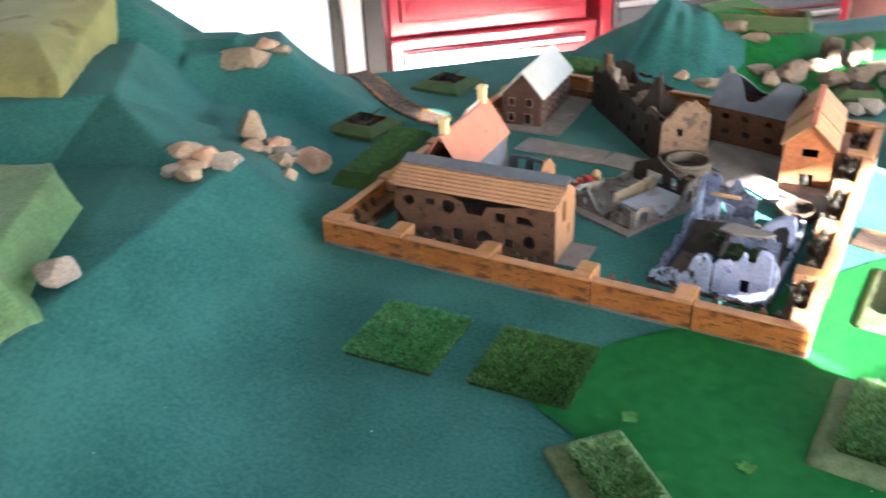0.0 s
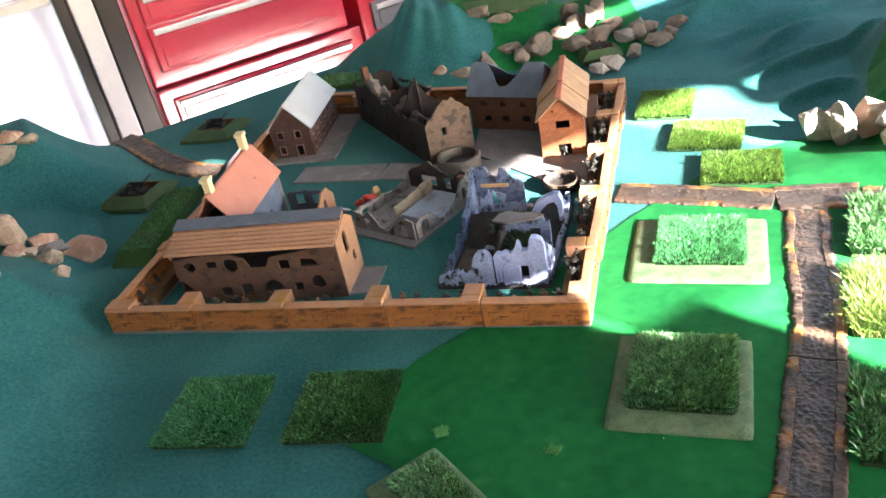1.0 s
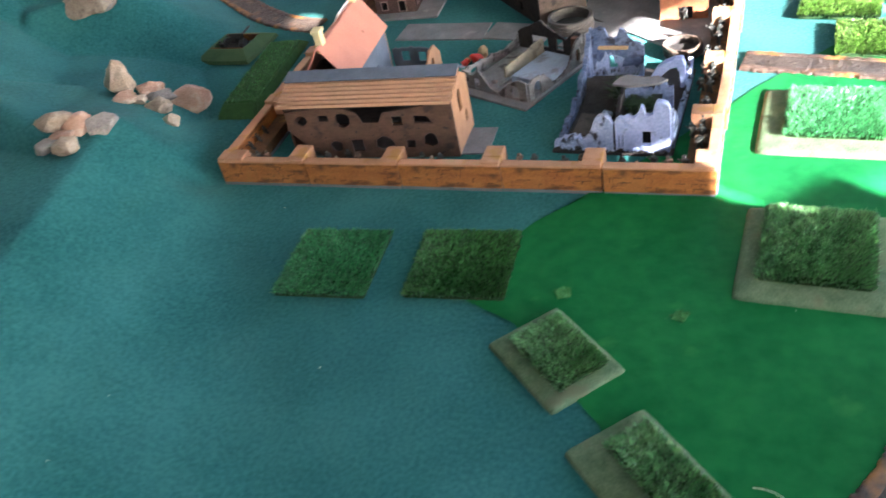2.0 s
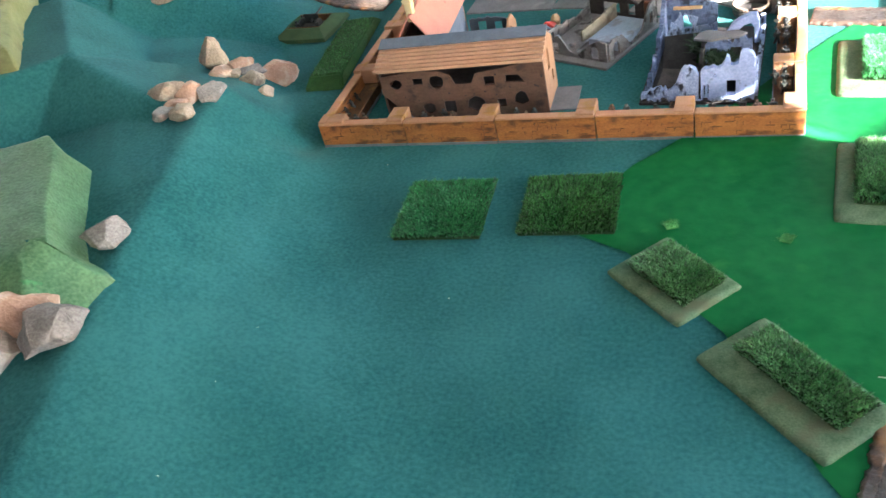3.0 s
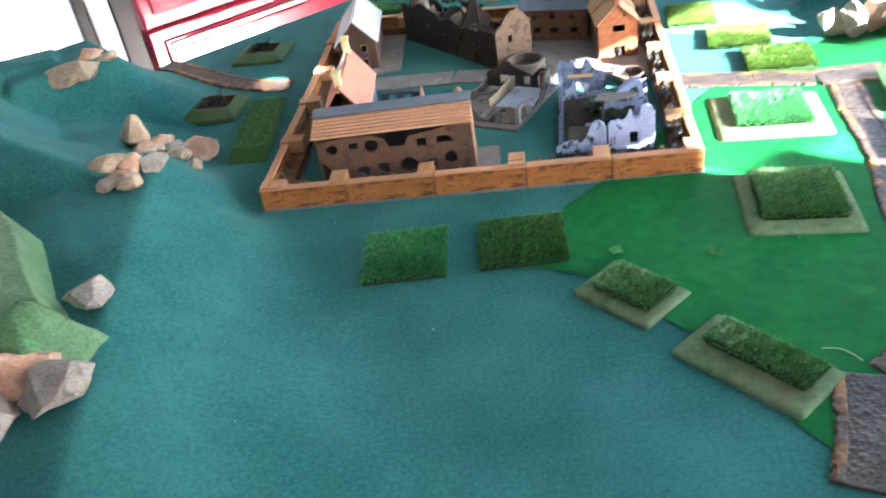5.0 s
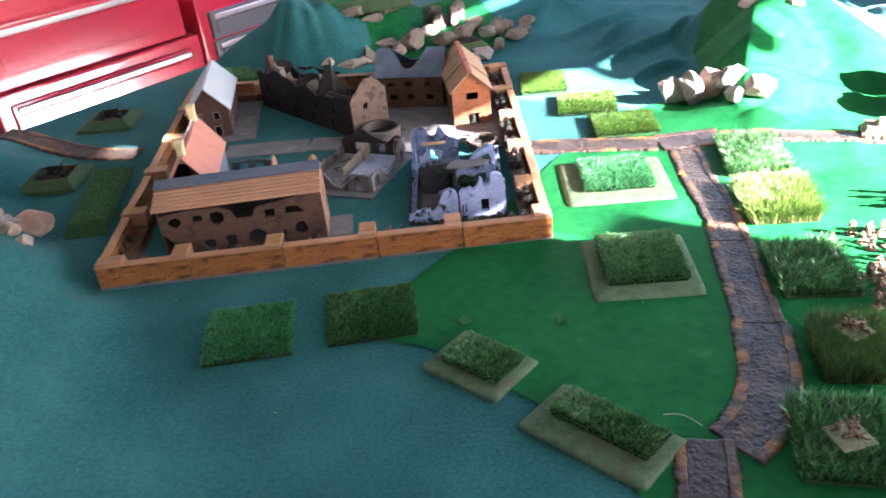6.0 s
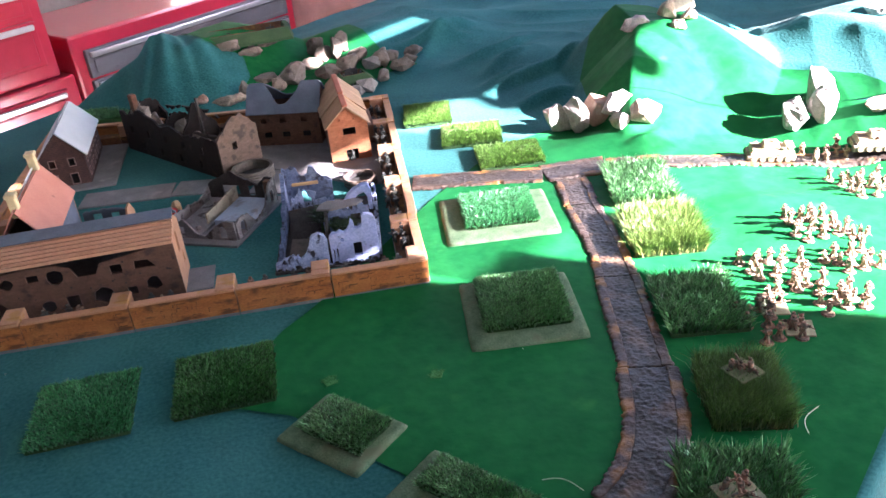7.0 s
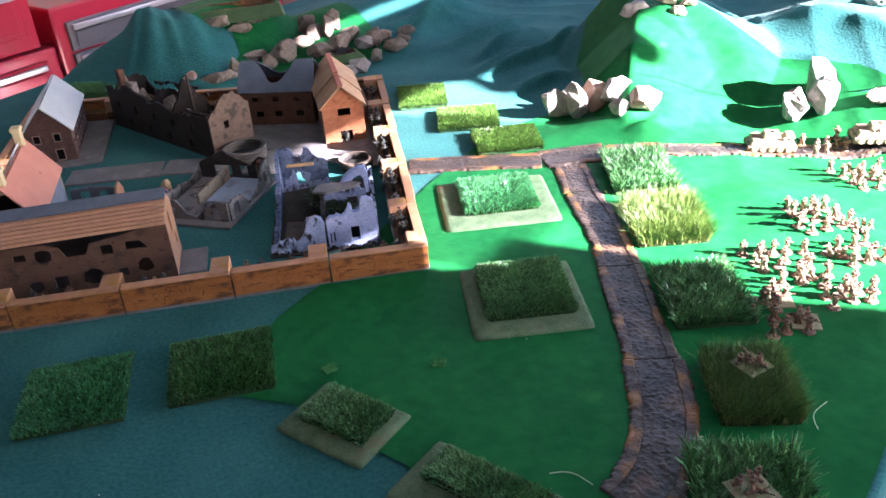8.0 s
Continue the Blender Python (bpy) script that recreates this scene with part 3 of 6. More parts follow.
def blades(name, parent, w, d, count, tall, wide, lean, material, seed, base=0.0, splay=0.0, ragged_edge=0.003, curl=0.28, tuft=0, drop=0.0, rim=0.006):
    """Grass blades over a rectangle, as one piece of stuff. tuft: how many share a root; drop, rim: how far the roots fall towards the edges."""
    rng = np.random.RandomState(seed)
    if tuft:                                    # stitched in rows, a little uneven
        pitch = math.sqrt(w * d * tuft / count)
        nx, ny = max(2, int(w / pitch)), max(2, int(d / pitch))
        gx, gy = np.meshgrid((np.arange(nx) + 0.5) / nx * w - w / 2, (np.arange(ny) + 0.5) / ny * d - d / 2)
        cx, cy = gx.ravel() + rng.normal(0, pitch * 0.16, gx.size), gy.ravel() + rng.normal(0, pitch * 0.16, gx.size)
        lush = rng.uniform(0.72, 1.12, gx.size)
        pick = np.repeat(np.arange(gx.size), tuft)
        count = pick.size
        a0 = rng.uniform(0, 2 * math.pi, count)
        x, y = cx[pick] + np.cos(a0) * pitch * 0.10, cy[pick] + np.sin(a0) * pitch * 0.10
        h = tall * lush[pick] * rng.uniform(0.75, 1.12, count)
        out = rng.uniform(0.15, 1.0, count) * curl
        lx, ly = lean[0] * h + np.cos(a0) * out * h, lean[1] * h + np.sin(a0) * out * h
    else:
        x, y = rng.uniform(-w / 2, w / 2, count) + rng.normal(0, ragged_edge, count) * 0.5, rng.uniform(-d / 2, d / 2, count) + rng.normal(0, ragged_edge, count) * 0.5
        h = tall * rng.uniform(0.6, 1.15, count)
        lx = lean[0] * h + rng.normal(0, curl, count) * h
        ly = lean[1] * h + rng.normal(0, curl, count) * h
    lx, ly = lx + splay * x / (w / 2) * h, ly + splay * y / (d / 2) * h
    a = rng.uniform(0, 2 * math.pi, count)
    dx, dy = np.cos(a) * wide / 2, np.sin(a) * wide / 2
    inset = np.clip(np.minimum(w / 2 - np.abs(x), d / 2 - np.abs(y)) / rim, 0, 1)
    b = base - drop * (1 - inset) ** 2
    v = np.stack([np.stack([x - dx, y - dy, b], -1), np.stack([x + dx, y + dy, b], -1),
                  np.stack([x + dx * 0.8 + lx * 0.4, y + dy * 0.8 + ly * 0.4, b + h * 0.6], -1), np.stack([x - dx * 0.8 + lx * 0.4, y - dy * 0.8 + ly * 0.4, b + h * 0.6], -1),
                  np.stack([x + lx, y + ly, b + h * 0.97], -1)], 1)
    faces = []
    for i in range(0, 5 * count, 5):
        faces += [(i, i + 1, i + 2, i + 3), (i + 3, i + 2, i + 4)]
    me = bpy.data.meshes.new(name)
    me.from_pydata(v.reshape(-1, 3).tolist(), [], faces)
    me.materials.append(material)
    ob = new(name, me)
    ob.parent = parent
    return tagged(ob, kind="stuff")


# ---- the room ----
U0, U1, N0, N1, Z0, Z1 = -2.3, 2.45, -1.98, 2.05, -0.75, 1.75


def room_box(name, u0, u1, n0, n1, z0, z1, material, label, category, kind="structure"):
    return single(name, boxed(u0, u1, n0, n1, z0, z1), material, label, category, ROOM, kind=kind)


room_box("floor", U0 - 0.1, U1 + 0.1, N0 - 0.1, N1 + 0.1, Z0 - 0.1, Z0, M["floor"], "reddish brown wooden floor boards", "floor")
room_box("ceiling", U0 - 0.1, U1 + 0.1, N0 - 0.1, N1 + 0.1, Z1, Z1 + 0.1, M["ceiling"], "plain white painted ceiling", "ceiling")
room_box("wall_west", U0 - 0.1, U0, N0 - 0.1, N1 + 0.1, Z0, Z1, M["plaster"], "plain pale painted wall", "wall")
single("wall_east", panel([(N0, Z0), (N1, Z0), (N1, Z1), (N0, Z1)], [[(-0.40, 0.35), (1.10, 0.35), (1.10, 1.45), (-0.40, 1.45)]], 0.08, pose(U1 + 0.08, 0, 0, 0, 0, 90)), M["brick"], "grey rough stone wall behind the table with an added opening", "wall", ROOM, kind="structure")
# unseen window made up to hold the east fill lamp
win2 = thing("window_2", "white unseen window frame added for the east fill lamp", "window", kind="structure")
win2.matrix_basis = ROOM
for nm, n0, n1, z0, z1 in (("jamb", -0.40, -0.36, 0.35, 1.45), ("jamb", 1.06, 1.10, 0.35, 1.45), ("mullion", 0.33, 0.37, 0.39, 1.41), ("sill", -0.36, 1.06, 0.35, 0.39), ("head", -0.36, 1.06, 1.41, 1.45)):
    part(nm, boxed(U1 + 0.015, U1 + 0.06, n0, n1, z0, z1, 0.004), M["whitep"], win2)
single("wall_north", panel([(U0, Z0), (U1, Z0), (U1, Z1), (U0, Z1)], [[(-1.64, -0.60), (0.04, -0.60), (0.04, 0.90), (-1.64, 0.90)]], 0.1, pose(0, N1, 0)), M["plaster"], "pale painted wall with a wide window behind the curtain", "wall", ROOM, kind="structure")
# the unseen wall on the light's side, with a window and a doorway through it
# window outline is notched to shape the sun patch and its shadow edges
WINDOW = [(0.925, Z0 + 0.004), (2.02, Z0 + 0.004), (2.02, 0.78), (1.82, 0.78), (1.80, 0.868), (1.616, 0.868), (1.606, 0.846), (1.556, 0.789), (1.535, 0.787), (1.530, 0.812), (1.588, 0.850), (1.602, 0.872), (1.585, 0.890), (1.545, 0.896), (1.28, 0.90), (1.115, 0.885), (1.085, 0.812), (0.89, 0.760), (0.89, 0.665), (0.985, 0.665), (0.985, 0.60), (0.925, 0.545)]
DOORWAY = (-1.25, 0.61, Z0 + 0.002, 1.35)
# slots added in the unseen wall to throw sun streaks on cloth and stones
SUN_SLOTS = ((0.905, 0.980, 1.050, 1.100), (1.43, 1.555, 1.062, 1.084), (1.66, 2.045, 1.052, 1.098))
wall_outline = [(U0, Z0), (U1 + 0.08, Z0), (U1 + 0.08, Z1), (U0, Z1)]
openings = [[(a, c), (b, c), (b, d), (a, d)] for a, b, c, d in (DOORWAY, *SUN_SLOTS)] + [WINDOW]
single("wall_south", panel(wall_outline, openings, 0.08, pose(0, N0 - 0.08, 0)), M["plaster"], "pale painted wall with window, doorway and added sun slots", "wall", ROOM, kind="structure")
# frame and slats are added, out of view; the slats thin the sun into half shade
win = thing("glass_door", "white unseen frame with slats added to half-shade the sun", "door", kind="structure")
win.matrix_basis = ROOM
for nm, u0, u1, z0, z1 in (("jamb", 0.925, 0.935, Z0 + 0.004, 0.54), ("jamb", 1.98, 2.02, Z0 + 0.004, 0.78), ("sill", 0.935, 1.98, Z0 + 0.004, Z0 + 0.06), ("head", 1.31, 1.54, 0.885, 0.895)):
    part(nm, boxed(u0, u1, N0 - 0.06, N0 - 0.015, z0, z1, 0.004), M["whitep"], win)
for k in range(46):
    part("slat", boxed(0.915 + 0.0105 * k, 0.9205 + 0.0105 * k, N0 - 0.045, N0 - 0.040, 0.668, min(0.885, 0.768 + 0.33 * 0.0105 * k)), M["whitep"], win)
# unseen board added to stop doorway sun; its hole drops a spot on the foam hill
SUN_HOLE = [(0.477 + 0.032 * math.cos(a), 1.605 + 0.020 * math.sin(a)) for a in [math.pi * k / 6 for k in range(12)]]
single("garden_fence", panel([(-3.4, Z0 - 0.1), (1.14, Z0 - 0.1), (1.14, 2.3), (-3.4, 2.3)], [SUN_HOLE], 0.04, pose(0, -3.26, 0)), M["fence"], "tall unseen board added outside the doorway to block sun", "fence", ROOM, kind="structure")

# white curtain in a dark sliding frame, between the back wall and the cabinets
hang = thing("curtain", "white pleated curtain hanging in front of the wall", "curtain")
hang.matrix_basis = ROOM
bm = bmesh.new()
cols, rows_n = 150, 8
grid = [[bm.verts.new((-1.9 + 2.09 * i / cols, 1.50 + 0.014 * math.sin(i * 0.62 + 0.5 * math.sin(i * 0.21)) + 0.005 * math.sin(i * 1.9) * (1 - j / rows_n), -0.74 + 0.93 * j / rows_n)) for j in range(rows_n + 1)] for i in range(cols + 1)]
for i in range(cols):
    for j in range(rows_n):
        bm.faces.new((grid[i][j], grid[i + 1][j], grid[i + 1][j + 1], grid[i][j + 1]))
bmesh.ops.solidify(bm, geom=list(bm.faces), thickness=0.002)
part("drape", bm, M["curtain"], hang, smooth=True)
part("rail", boxed(-1.95, 0.19, 1.475, 1.505, 0.185, 0.215, 0.004), M["trim"], hang, "pale metal curtain rail")
part("valance", boxed(-1.95, 0.19, 1.512, 1.53, 0.215, 1.2, 0.004), M["curtain"], hang)
for nm, u0, u1, mt, lb in (("post", 0.192, 0.225, "black", "black upright post"), ("post", 0.228, 0.288, "whitep", "white painted upright post"), ("post", 0.291, 0.352, "black", "black upright post")):
    up = thing("door_post", lb + " beside the tool cabinet", "post")
    up.matrix_basis = ROOM
    part("shaft", boxed(u0, u1, 1.47, 1.53, Z0, 1.3, 0.004), M[mt], up)
    part("foot", boxed(u0, u1, 1.46, 1.54, Z0, Z0 + 0.03, 0.003), M[mt], up)

# red tool cabinet with a chest on it, and its grey-drawered neighbour


def drawer(parent, u0, u1, z0, z1, n, body, pull):
    d = part("drawer", boxed(u0, u1, n - 0.016, n + 0.02, z0, z1, 0.005, segments=2), body, parent)
    part("inset", boxed(u0 + 0.02, u1 - 0.02, n - 0.019, n - 0.0155, z0 + 0.014, z1 - 0.030, 0.0025), body, d)
    part("handle", boxed(u0 + 0.012, u1 - 0.012, n - 0.029, n - 0.017, z1 - 0.024, z1 - 0.007, 0.004, segments=2), pull, d, "bright metal drawer pull")


cab = thing("tool_cabinet", "glossy red steel tool cabinet with drawers", "tool cabinet")
cab.matrix_basis = ROOM
part("body", boxed(0.36, 1.03, 1.45, 1.88, -0.70, -0.12, 0.008, segments=2), M["red"], cab)
for z0, z1 in ((-0.262, -0.152), (-0.40, -0.272), (-0.54, -0.41), (-0.68, -0.55)):
    drawer(cab, 0.40, 0.99, z0, z1, 1.452, M["red"], M["trim"])
for u in (0.42, 0.97):
    for n in (1.5, 1.83):
        part("caster", rod(bmesh.new(), (u - 0.012, n, Z0 + 0.026), (u + 0.012, n, Z0 + 0.026), 0.026, sides=16), M["black"], cab)
chest = thing("tool_chest", "glossy red steel top chest with several drawers", "tool chest")
chest.matrix_basis = ROOM
part("body", boxed(0.365, 1.0, 1.47, 1.88, -0.118, 0.50, 0.008, segments=2), M["red"], chest)
for z0, z1 in ((-0.075, 0.058), (0.066, 0.150), (0.158, 0.235), (0.243, 0.32), (0.328, 0.405)):
    drawer(chest, 0.40, 0.965, z0, z1, 1.472, M["red"], M["trim"])
cab2 = thing("drawer_cabinet", "red steel cabinet with dark grey drawers", "tool cabinet")
cab2.matrix_basis = ROOM
part("body", boxed(1.04, 1.95, 1.452, 1.90, -0.70, -0.012, 0.010, segments=2), M["red"], cab2)
for z0, z1 in ((-0.150, -0.062), (-0.262, -0.158), (-0.40, -0.272), (-0.54, -0.41), (-0.68, -0.55)):
    drawer(cab2, 1.078, 1.91, z0, z1, 1.454, M["greyd"], M["trim"])
for u in (1.1, 1.88):
    for n in (1.5, 1.83):
        part("caster", rod(bmesh.new(), (u - 0.012, n, Z0 + 0.026), (u + 0.012, n, Z0 + 0.026), 0.026, sides=16), M["black"], cab2)
# boards behind the table's end
for i in range(9):
    b = single("fence_board", boxed(U1 - 0.022, U1 - 0.004, -1.35 + 0.115 * i, -1.243 + 0.115 * i, Z0, 0.55, 0.003), M["fence"],
               "orange-brown upright wooden board against the wall", "board", ROOM, group="boards behind the table")

# ---- table and cloths ----
TU0, TU1, TN0, TN1 = -1.30, 2.05, -0.958, 0.75
table = thing("gaming_table", "plain wooden table under green cloth", "table")
table.matrix_basis = ROOM
part("tabletop", boxed(TU0 + 0.01, TU1 - 0.01, TN0 + 0.01, TN1 - 0.01, -0.045, -0.012, 0.003), M["under"], table)
for u in (TU0 + 0.15, TU1 - 0.15):
    for n in (TN0 + 0.15, TN1 - 0.15):
        part("leg", boxed(u - 0.03, u + 0.03, n - 0.03, n + 0.03, Z0, -0.045, 0.004), M["under"], table)

us = np.r_[np.linspace(TU0 - 0.30, TU0, 13)[:-1], np.linspace(TU0, TU1, 560), np.linspace(TU1, TU1 + 0.30, 13)[1:]]
ns = np.r_[np.linspace(TN0 - 0.30, TN0, 13)[:-1], np.linspace(TN0, TN1, 285), np.linspace(TN1, TN1 + 0.30, 13)[1:]]
gu, gn = np.meshgrid(us, ns, indexing="ij")
cu, cn = np.clip(gu, TU0, TU1), np.clip(gn, TN0, TN1)
drop_u, drop_n = np.abs(gu - cu), np.abs(gn - cn)
drop = np.maximum(drop_u, drop_n)
cu = cu + np.sign(gu - cu) * (0.012 * np.minimum(1, drop / 0.03) + 0.012 * drop / 0.3 * np.sin(14 * gn))
cn = cn + np.sign(gn - cn) * (0.005 * np.minimum(1, drop / 0.03) + 0.006 * drop / 0.3 * np.sin(13 * gu))
gx, gy = CT * cu - ST * cn, ST * cu + CT * cn
gz = relief(gx, gy) * (1 - 0.8 * smooth01(0, 0.1, drop)) - drop
me = bpy.data.meshes.new("tablecloth")
nn = len(ns)
me.from_pydata(np.stack([gx, gy, gz], -1).reshape(-1, 3).tolist(), [], [(i * nn + j, (i + 1) * nn + j, (i + 1) * nn + j + 1, i * nn + j + 1) for i in range(len(us) - 1) for j in range(nn - 1)])
me.materials.append(M["teal"])
me.polygons.foreach_set("use_smooth", [True] * len(me.polygons))
tagged(new("tablecloth", me), "teal felt cloth draped over table and hidden mounds", "tablecloth")

patch("green_cloth", ([(0.47, -0.02), (0.56, 0.10), (0.66, 0.24), (0.80, 0.40), (0.89, 0.44), (1.00, 0.44), (1.10, 0.47)],
                      [(0.47, -0.02), (0.435, -0.055), (0.400, -0.11), (0.390, -0.19), (0.446, -0.217), (0.483, -0.262), (0.545, -0.327), (0.62, -0.47), (0.69, -0.57)],
                      [(0.69, -0.57), (0.81, -0.55), (0.970, -0.401), (1.215, -0.172), (1.51, 0.105)],
                      [(1.10, 0.47), (1.25, 0.35), (1.40, 0.24), (1.50, 0.115)]), 120, 0.0022, M["green"],
      "emerald green cloth laid over the teal cloth", "cloth")
patch("hill_cloth", ([(0.995, 0.425), (1.002, 0.53), (1.02, 0.64), (1.07, 0.74)], [(0.985, 0.425), (1.10, 0.40), (1.25, 0.33), (1.42, 0.24)],
                     [(1.42, 0.24), (1.40, 0.33), (1.33, 0.42), (1.24, 0.53)], [(1.07, 0.74), (1.17, 0.68), (1.24, 0.53)]), 110, 0.0032, M["green"],
      "emerald green cloth draped over a mound", "cloth")
patch("rocky_cloth", ([(0.345, 0.858), (0.366, 0.92), (0.352, 0.984), (0.262, 1.00), (0.215, 1.08), (0.25, 1.22)], [(0.345, 0.858), (0.45, 0.842), (0.60, 0.848), (0.73, 0.91)],
                      [(0.73, 0.91), (0.67, 0.98), (0.64, 1.06), (0.60, 1.17)], [(0.25, 1.22), (0.40, 1.27), (0.60, 1.17)]), 60, 0.003, M["green"],
      "emerald green cloth under the stones", "cloth")


# ---- the walled town ----
def wall_module(length, seed):
    """A stained wooden rampart piece: outer board, its top, a firing step and end piers. x along, y inwards."""
    rng = random.Random(seed)
    e = thing("rampart_wall", "stained wooden model rampart piece with firing step", "model wall", group="rampart round the model town")
    part("base_strip", boxed(0.0008, length - 0.0008, -0.001, 0.036, 0.0, 0.0035), M["mortar"], e)
    bm = box(bmesh.new(), 0.0010, length - 0.0010, 0, 0.011, 0.0035, 0.033)
    bmesh.ops.subdivide_edges(bm, edges=[d for d in bm.edges if d.calc_length() > length * 0.8], cuts=7)
    for v in bm.verts:
        v.co.y += rng.uniform(-0.0003, 0.0003)
        v.co.z += rng.uniform(-0.0006, 0.0006) if v.co.z > 0.02 else 0
    part("board", bm, M["wood"], e)
    part("coping", boxed(0.0010, length - 0.0010, -0.0006, 0.0118, 0.0336, 0.0362, 0.0007), M["woodtop"], e, "pale sanded top edge")
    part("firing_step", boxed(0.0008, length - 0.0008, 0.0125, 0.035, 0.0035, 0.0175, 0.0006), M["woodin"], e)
    bm = bmesh.new()
    for _ in range(24):
        a, z = rng.uniform(0.004, length - 0.014), rng.choice((0.0105, 0.0165, 0.0225, 0.0285))
        if rng.random() < 0.45:
            box(bm, a, a + rng.uniform(0.003, 0.011), -0.0008, 0.0004, z, z + rng.uniform(0.0004, 0.0008))
        if rng.random() < 0.75:
            box(bm, a, a + rng.uniform(0.0004, 0.0008), -0.0008, 0.0004, z - rng.uniform(0.003, 0.0055), z)
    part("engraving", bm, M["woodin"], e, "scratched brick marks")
    h = 0.0385 + rng.uniform(0, 0.003)
    p = part("pier", boxed(length - 0.0235, length - 0.0008, 0.0122, 0.036, 0.0179, h, 0.0009), M["woodtop"], e)
    part("pier_cap", boxed(length - 0.0235, length - 0.0008, -0.0002, 0.0118, 0.0366, h, 0.0007), M["woodtop"], p)
    return e


def run_of_wall(pts, rz, seed):
    for k, (x, y, length) in enumerate(pts):
        wall_module(length, seed + k).matrix_basis = pose(x, y, 0, 0, 0, rz + random.Random(seed + k).uniform(-0.6, 0.6))


run_of_wall([(0.0, 0, 0.127), (0.127, 0.0, 0.127), (0.254, 0.0005, 0.128), (0.382, 0.001, 0.117), (0.499, 0.0, 0.121)], 0, 10)
run_of_wall([(0.620 + 0.004 * k, 0.0 + 0.131 * k, 0.131) for k in range(5)], 88.6, 20)
run_of_wall([(0.639 - 0.128 * k, 0.656 + 0.017 * k, 0.129) for k in range(5)], 172.5, 30)
run_of_wall([(-0.012 + 0.003 * k, 0.728 - 0.1456 * k, 0.1456) for k in range(5)], 270.8, 40)


def gable_house(name, label, x, y, rz, w, d, eave, ridge, walls, roof_m, over=0.005, roof_over=0.004, front=(), back=(), left=(), right=(), th=0.003, front_open=False, roofs=True, category="model house"):
    """A card house: ridge along local y, origin at the middle of its base. Gaps are lists of outlines."""
    e = thing(name, label, category, x, y, 0.0, rz, group="model buildings in the town")
    g = [(-w / 2, 0), (w / 2, 0), (w / 2, eave), (0, ridge - 0.004), (-w / 2, eave)]
    if not front_open:
        part("front_wall", panel(g, front, th, pose(0, -d / 2, 0)), walls[0], e)
    part("back_wall", panel(g, back, th, pose(0, d / 2 - th, 0)), walls[1], e)
    s = [(-d / 2 + th, 0), (d / 2 - th, 0), (d / 2 - th, eave - 0.001), (-d / 2 + th, eave - 0.001)]
    part("side_wall", panel(s, right, th, pose(w / 2, 0, 0, 0, 0, 90)), walls[2], e)
    part("side_wall", panel(s, left, th, pose(-w / 2 + th, 0, 0, 0, 0, 90)), walls[3], e)
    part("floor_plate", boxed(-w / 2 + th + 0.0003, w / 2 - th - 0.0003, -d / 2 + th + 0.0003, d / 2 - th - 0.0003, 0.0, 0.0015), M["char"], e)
    if roofs:
        slope = math.atan2(ridge - eave, w / 2)
        run = math.hypot(ridge - eave, w / 2) + over
        for side in (1, -1):
            bm = boxed(0.0004, run, -d / 2 - roof_over, d / 2 + roof_over, 0.0, 0.0022, 0.0005)
            bmesh.ops.transform(bm, matrix=(Matrix.Identity(4) if side > 0 else pose(0, 0, 0, 0, 0, 180)), verts=bm.verts)
            bmesh.ops.transform(bm, matrix=pose(0, 0, ridge, 0, math.degrees(slope) * side, 0), verts=bm.verts)
            part("roof_slope", bm, roof_m, e)
    return e


def frames_for(e, m, gaps, depth=0.0015):
    """A pale frame round each window gap of a wall that m lays out."""
    for g in gaps:
        xs, zs = [p[0] for p in g], [p[1] for p in g]
        x0, x1, z0, z1, b = min(xs), max(xs), min(zs), max(zs), 0.0012
        part("window_frame", panel([(x0 - b, z0 - b), (x1 + b, z0 - b), (x1 + b, z1 + b), (x0 - b, z1 + b)], [[(x0 + 0.0003, z0 + 0.0003), (x1 - 0.0003, z0 + 0.0003), (x1 - 0.0003, z1 - 0.0003), (x0 + 0.0003, z1 - 0.0003)]], 0.0012, m @ pose(0, -0.0013, 0)), M["frames"], e)


# long brown barn along the front rampart, its front shot through
rng = random.Random(5)
barn = thing("barn", "long brown card barn with shell-torn front and slatted roof", "model house", 0.192, 0.106, 0.0, 2.5, group="model buildings in the town")
L, Dp = 0.230, 0.078
front = [(-L / 2 + 0.045, 0), (L / 2, 0), (L / 2, 0.080), (L / 2 - 0.012, 0.080), (L / 2 - 0.055, 0.071), (0.022, 0.066), (0.015, 0.052), (-0.008, 0.052), (-0.014, 0.066), (-0.03, 0.073), (-0.07, 0.075), (-L / 2 + 0.004, 0.070), (-L / 2, 0.045), (-L / 2 + 0.02, 0.02)]
gaps = [blast(-0.092, 0.057, 0.009, rng), hole(-0.060, 0.060, 0.014, 0.009), blast(-0.034, 0.058, 0.012, rng), hole(0.040, 0.054, 0.014, 0.013), [(0.062, 0.050), (0.088, 0.049), (0.080, 0.060), (0.063, 0.061)],
        blast(-0.052, 0.018, 0.010, rng, 11), hole(-0.021, 0.019, 0.016, 0.017), blast(0.016, 0.021, 0.013, rng, 12), hole(0.052, 0.020, 0.012, 0.011), blast(0.080, 0.025, 0.011, rng, 12)]
part("front_wall", panel(front, gaps, 0.003, pose(0, -Dp / 2, 0)), M["barn"], barn)
marks = bmesh.new()
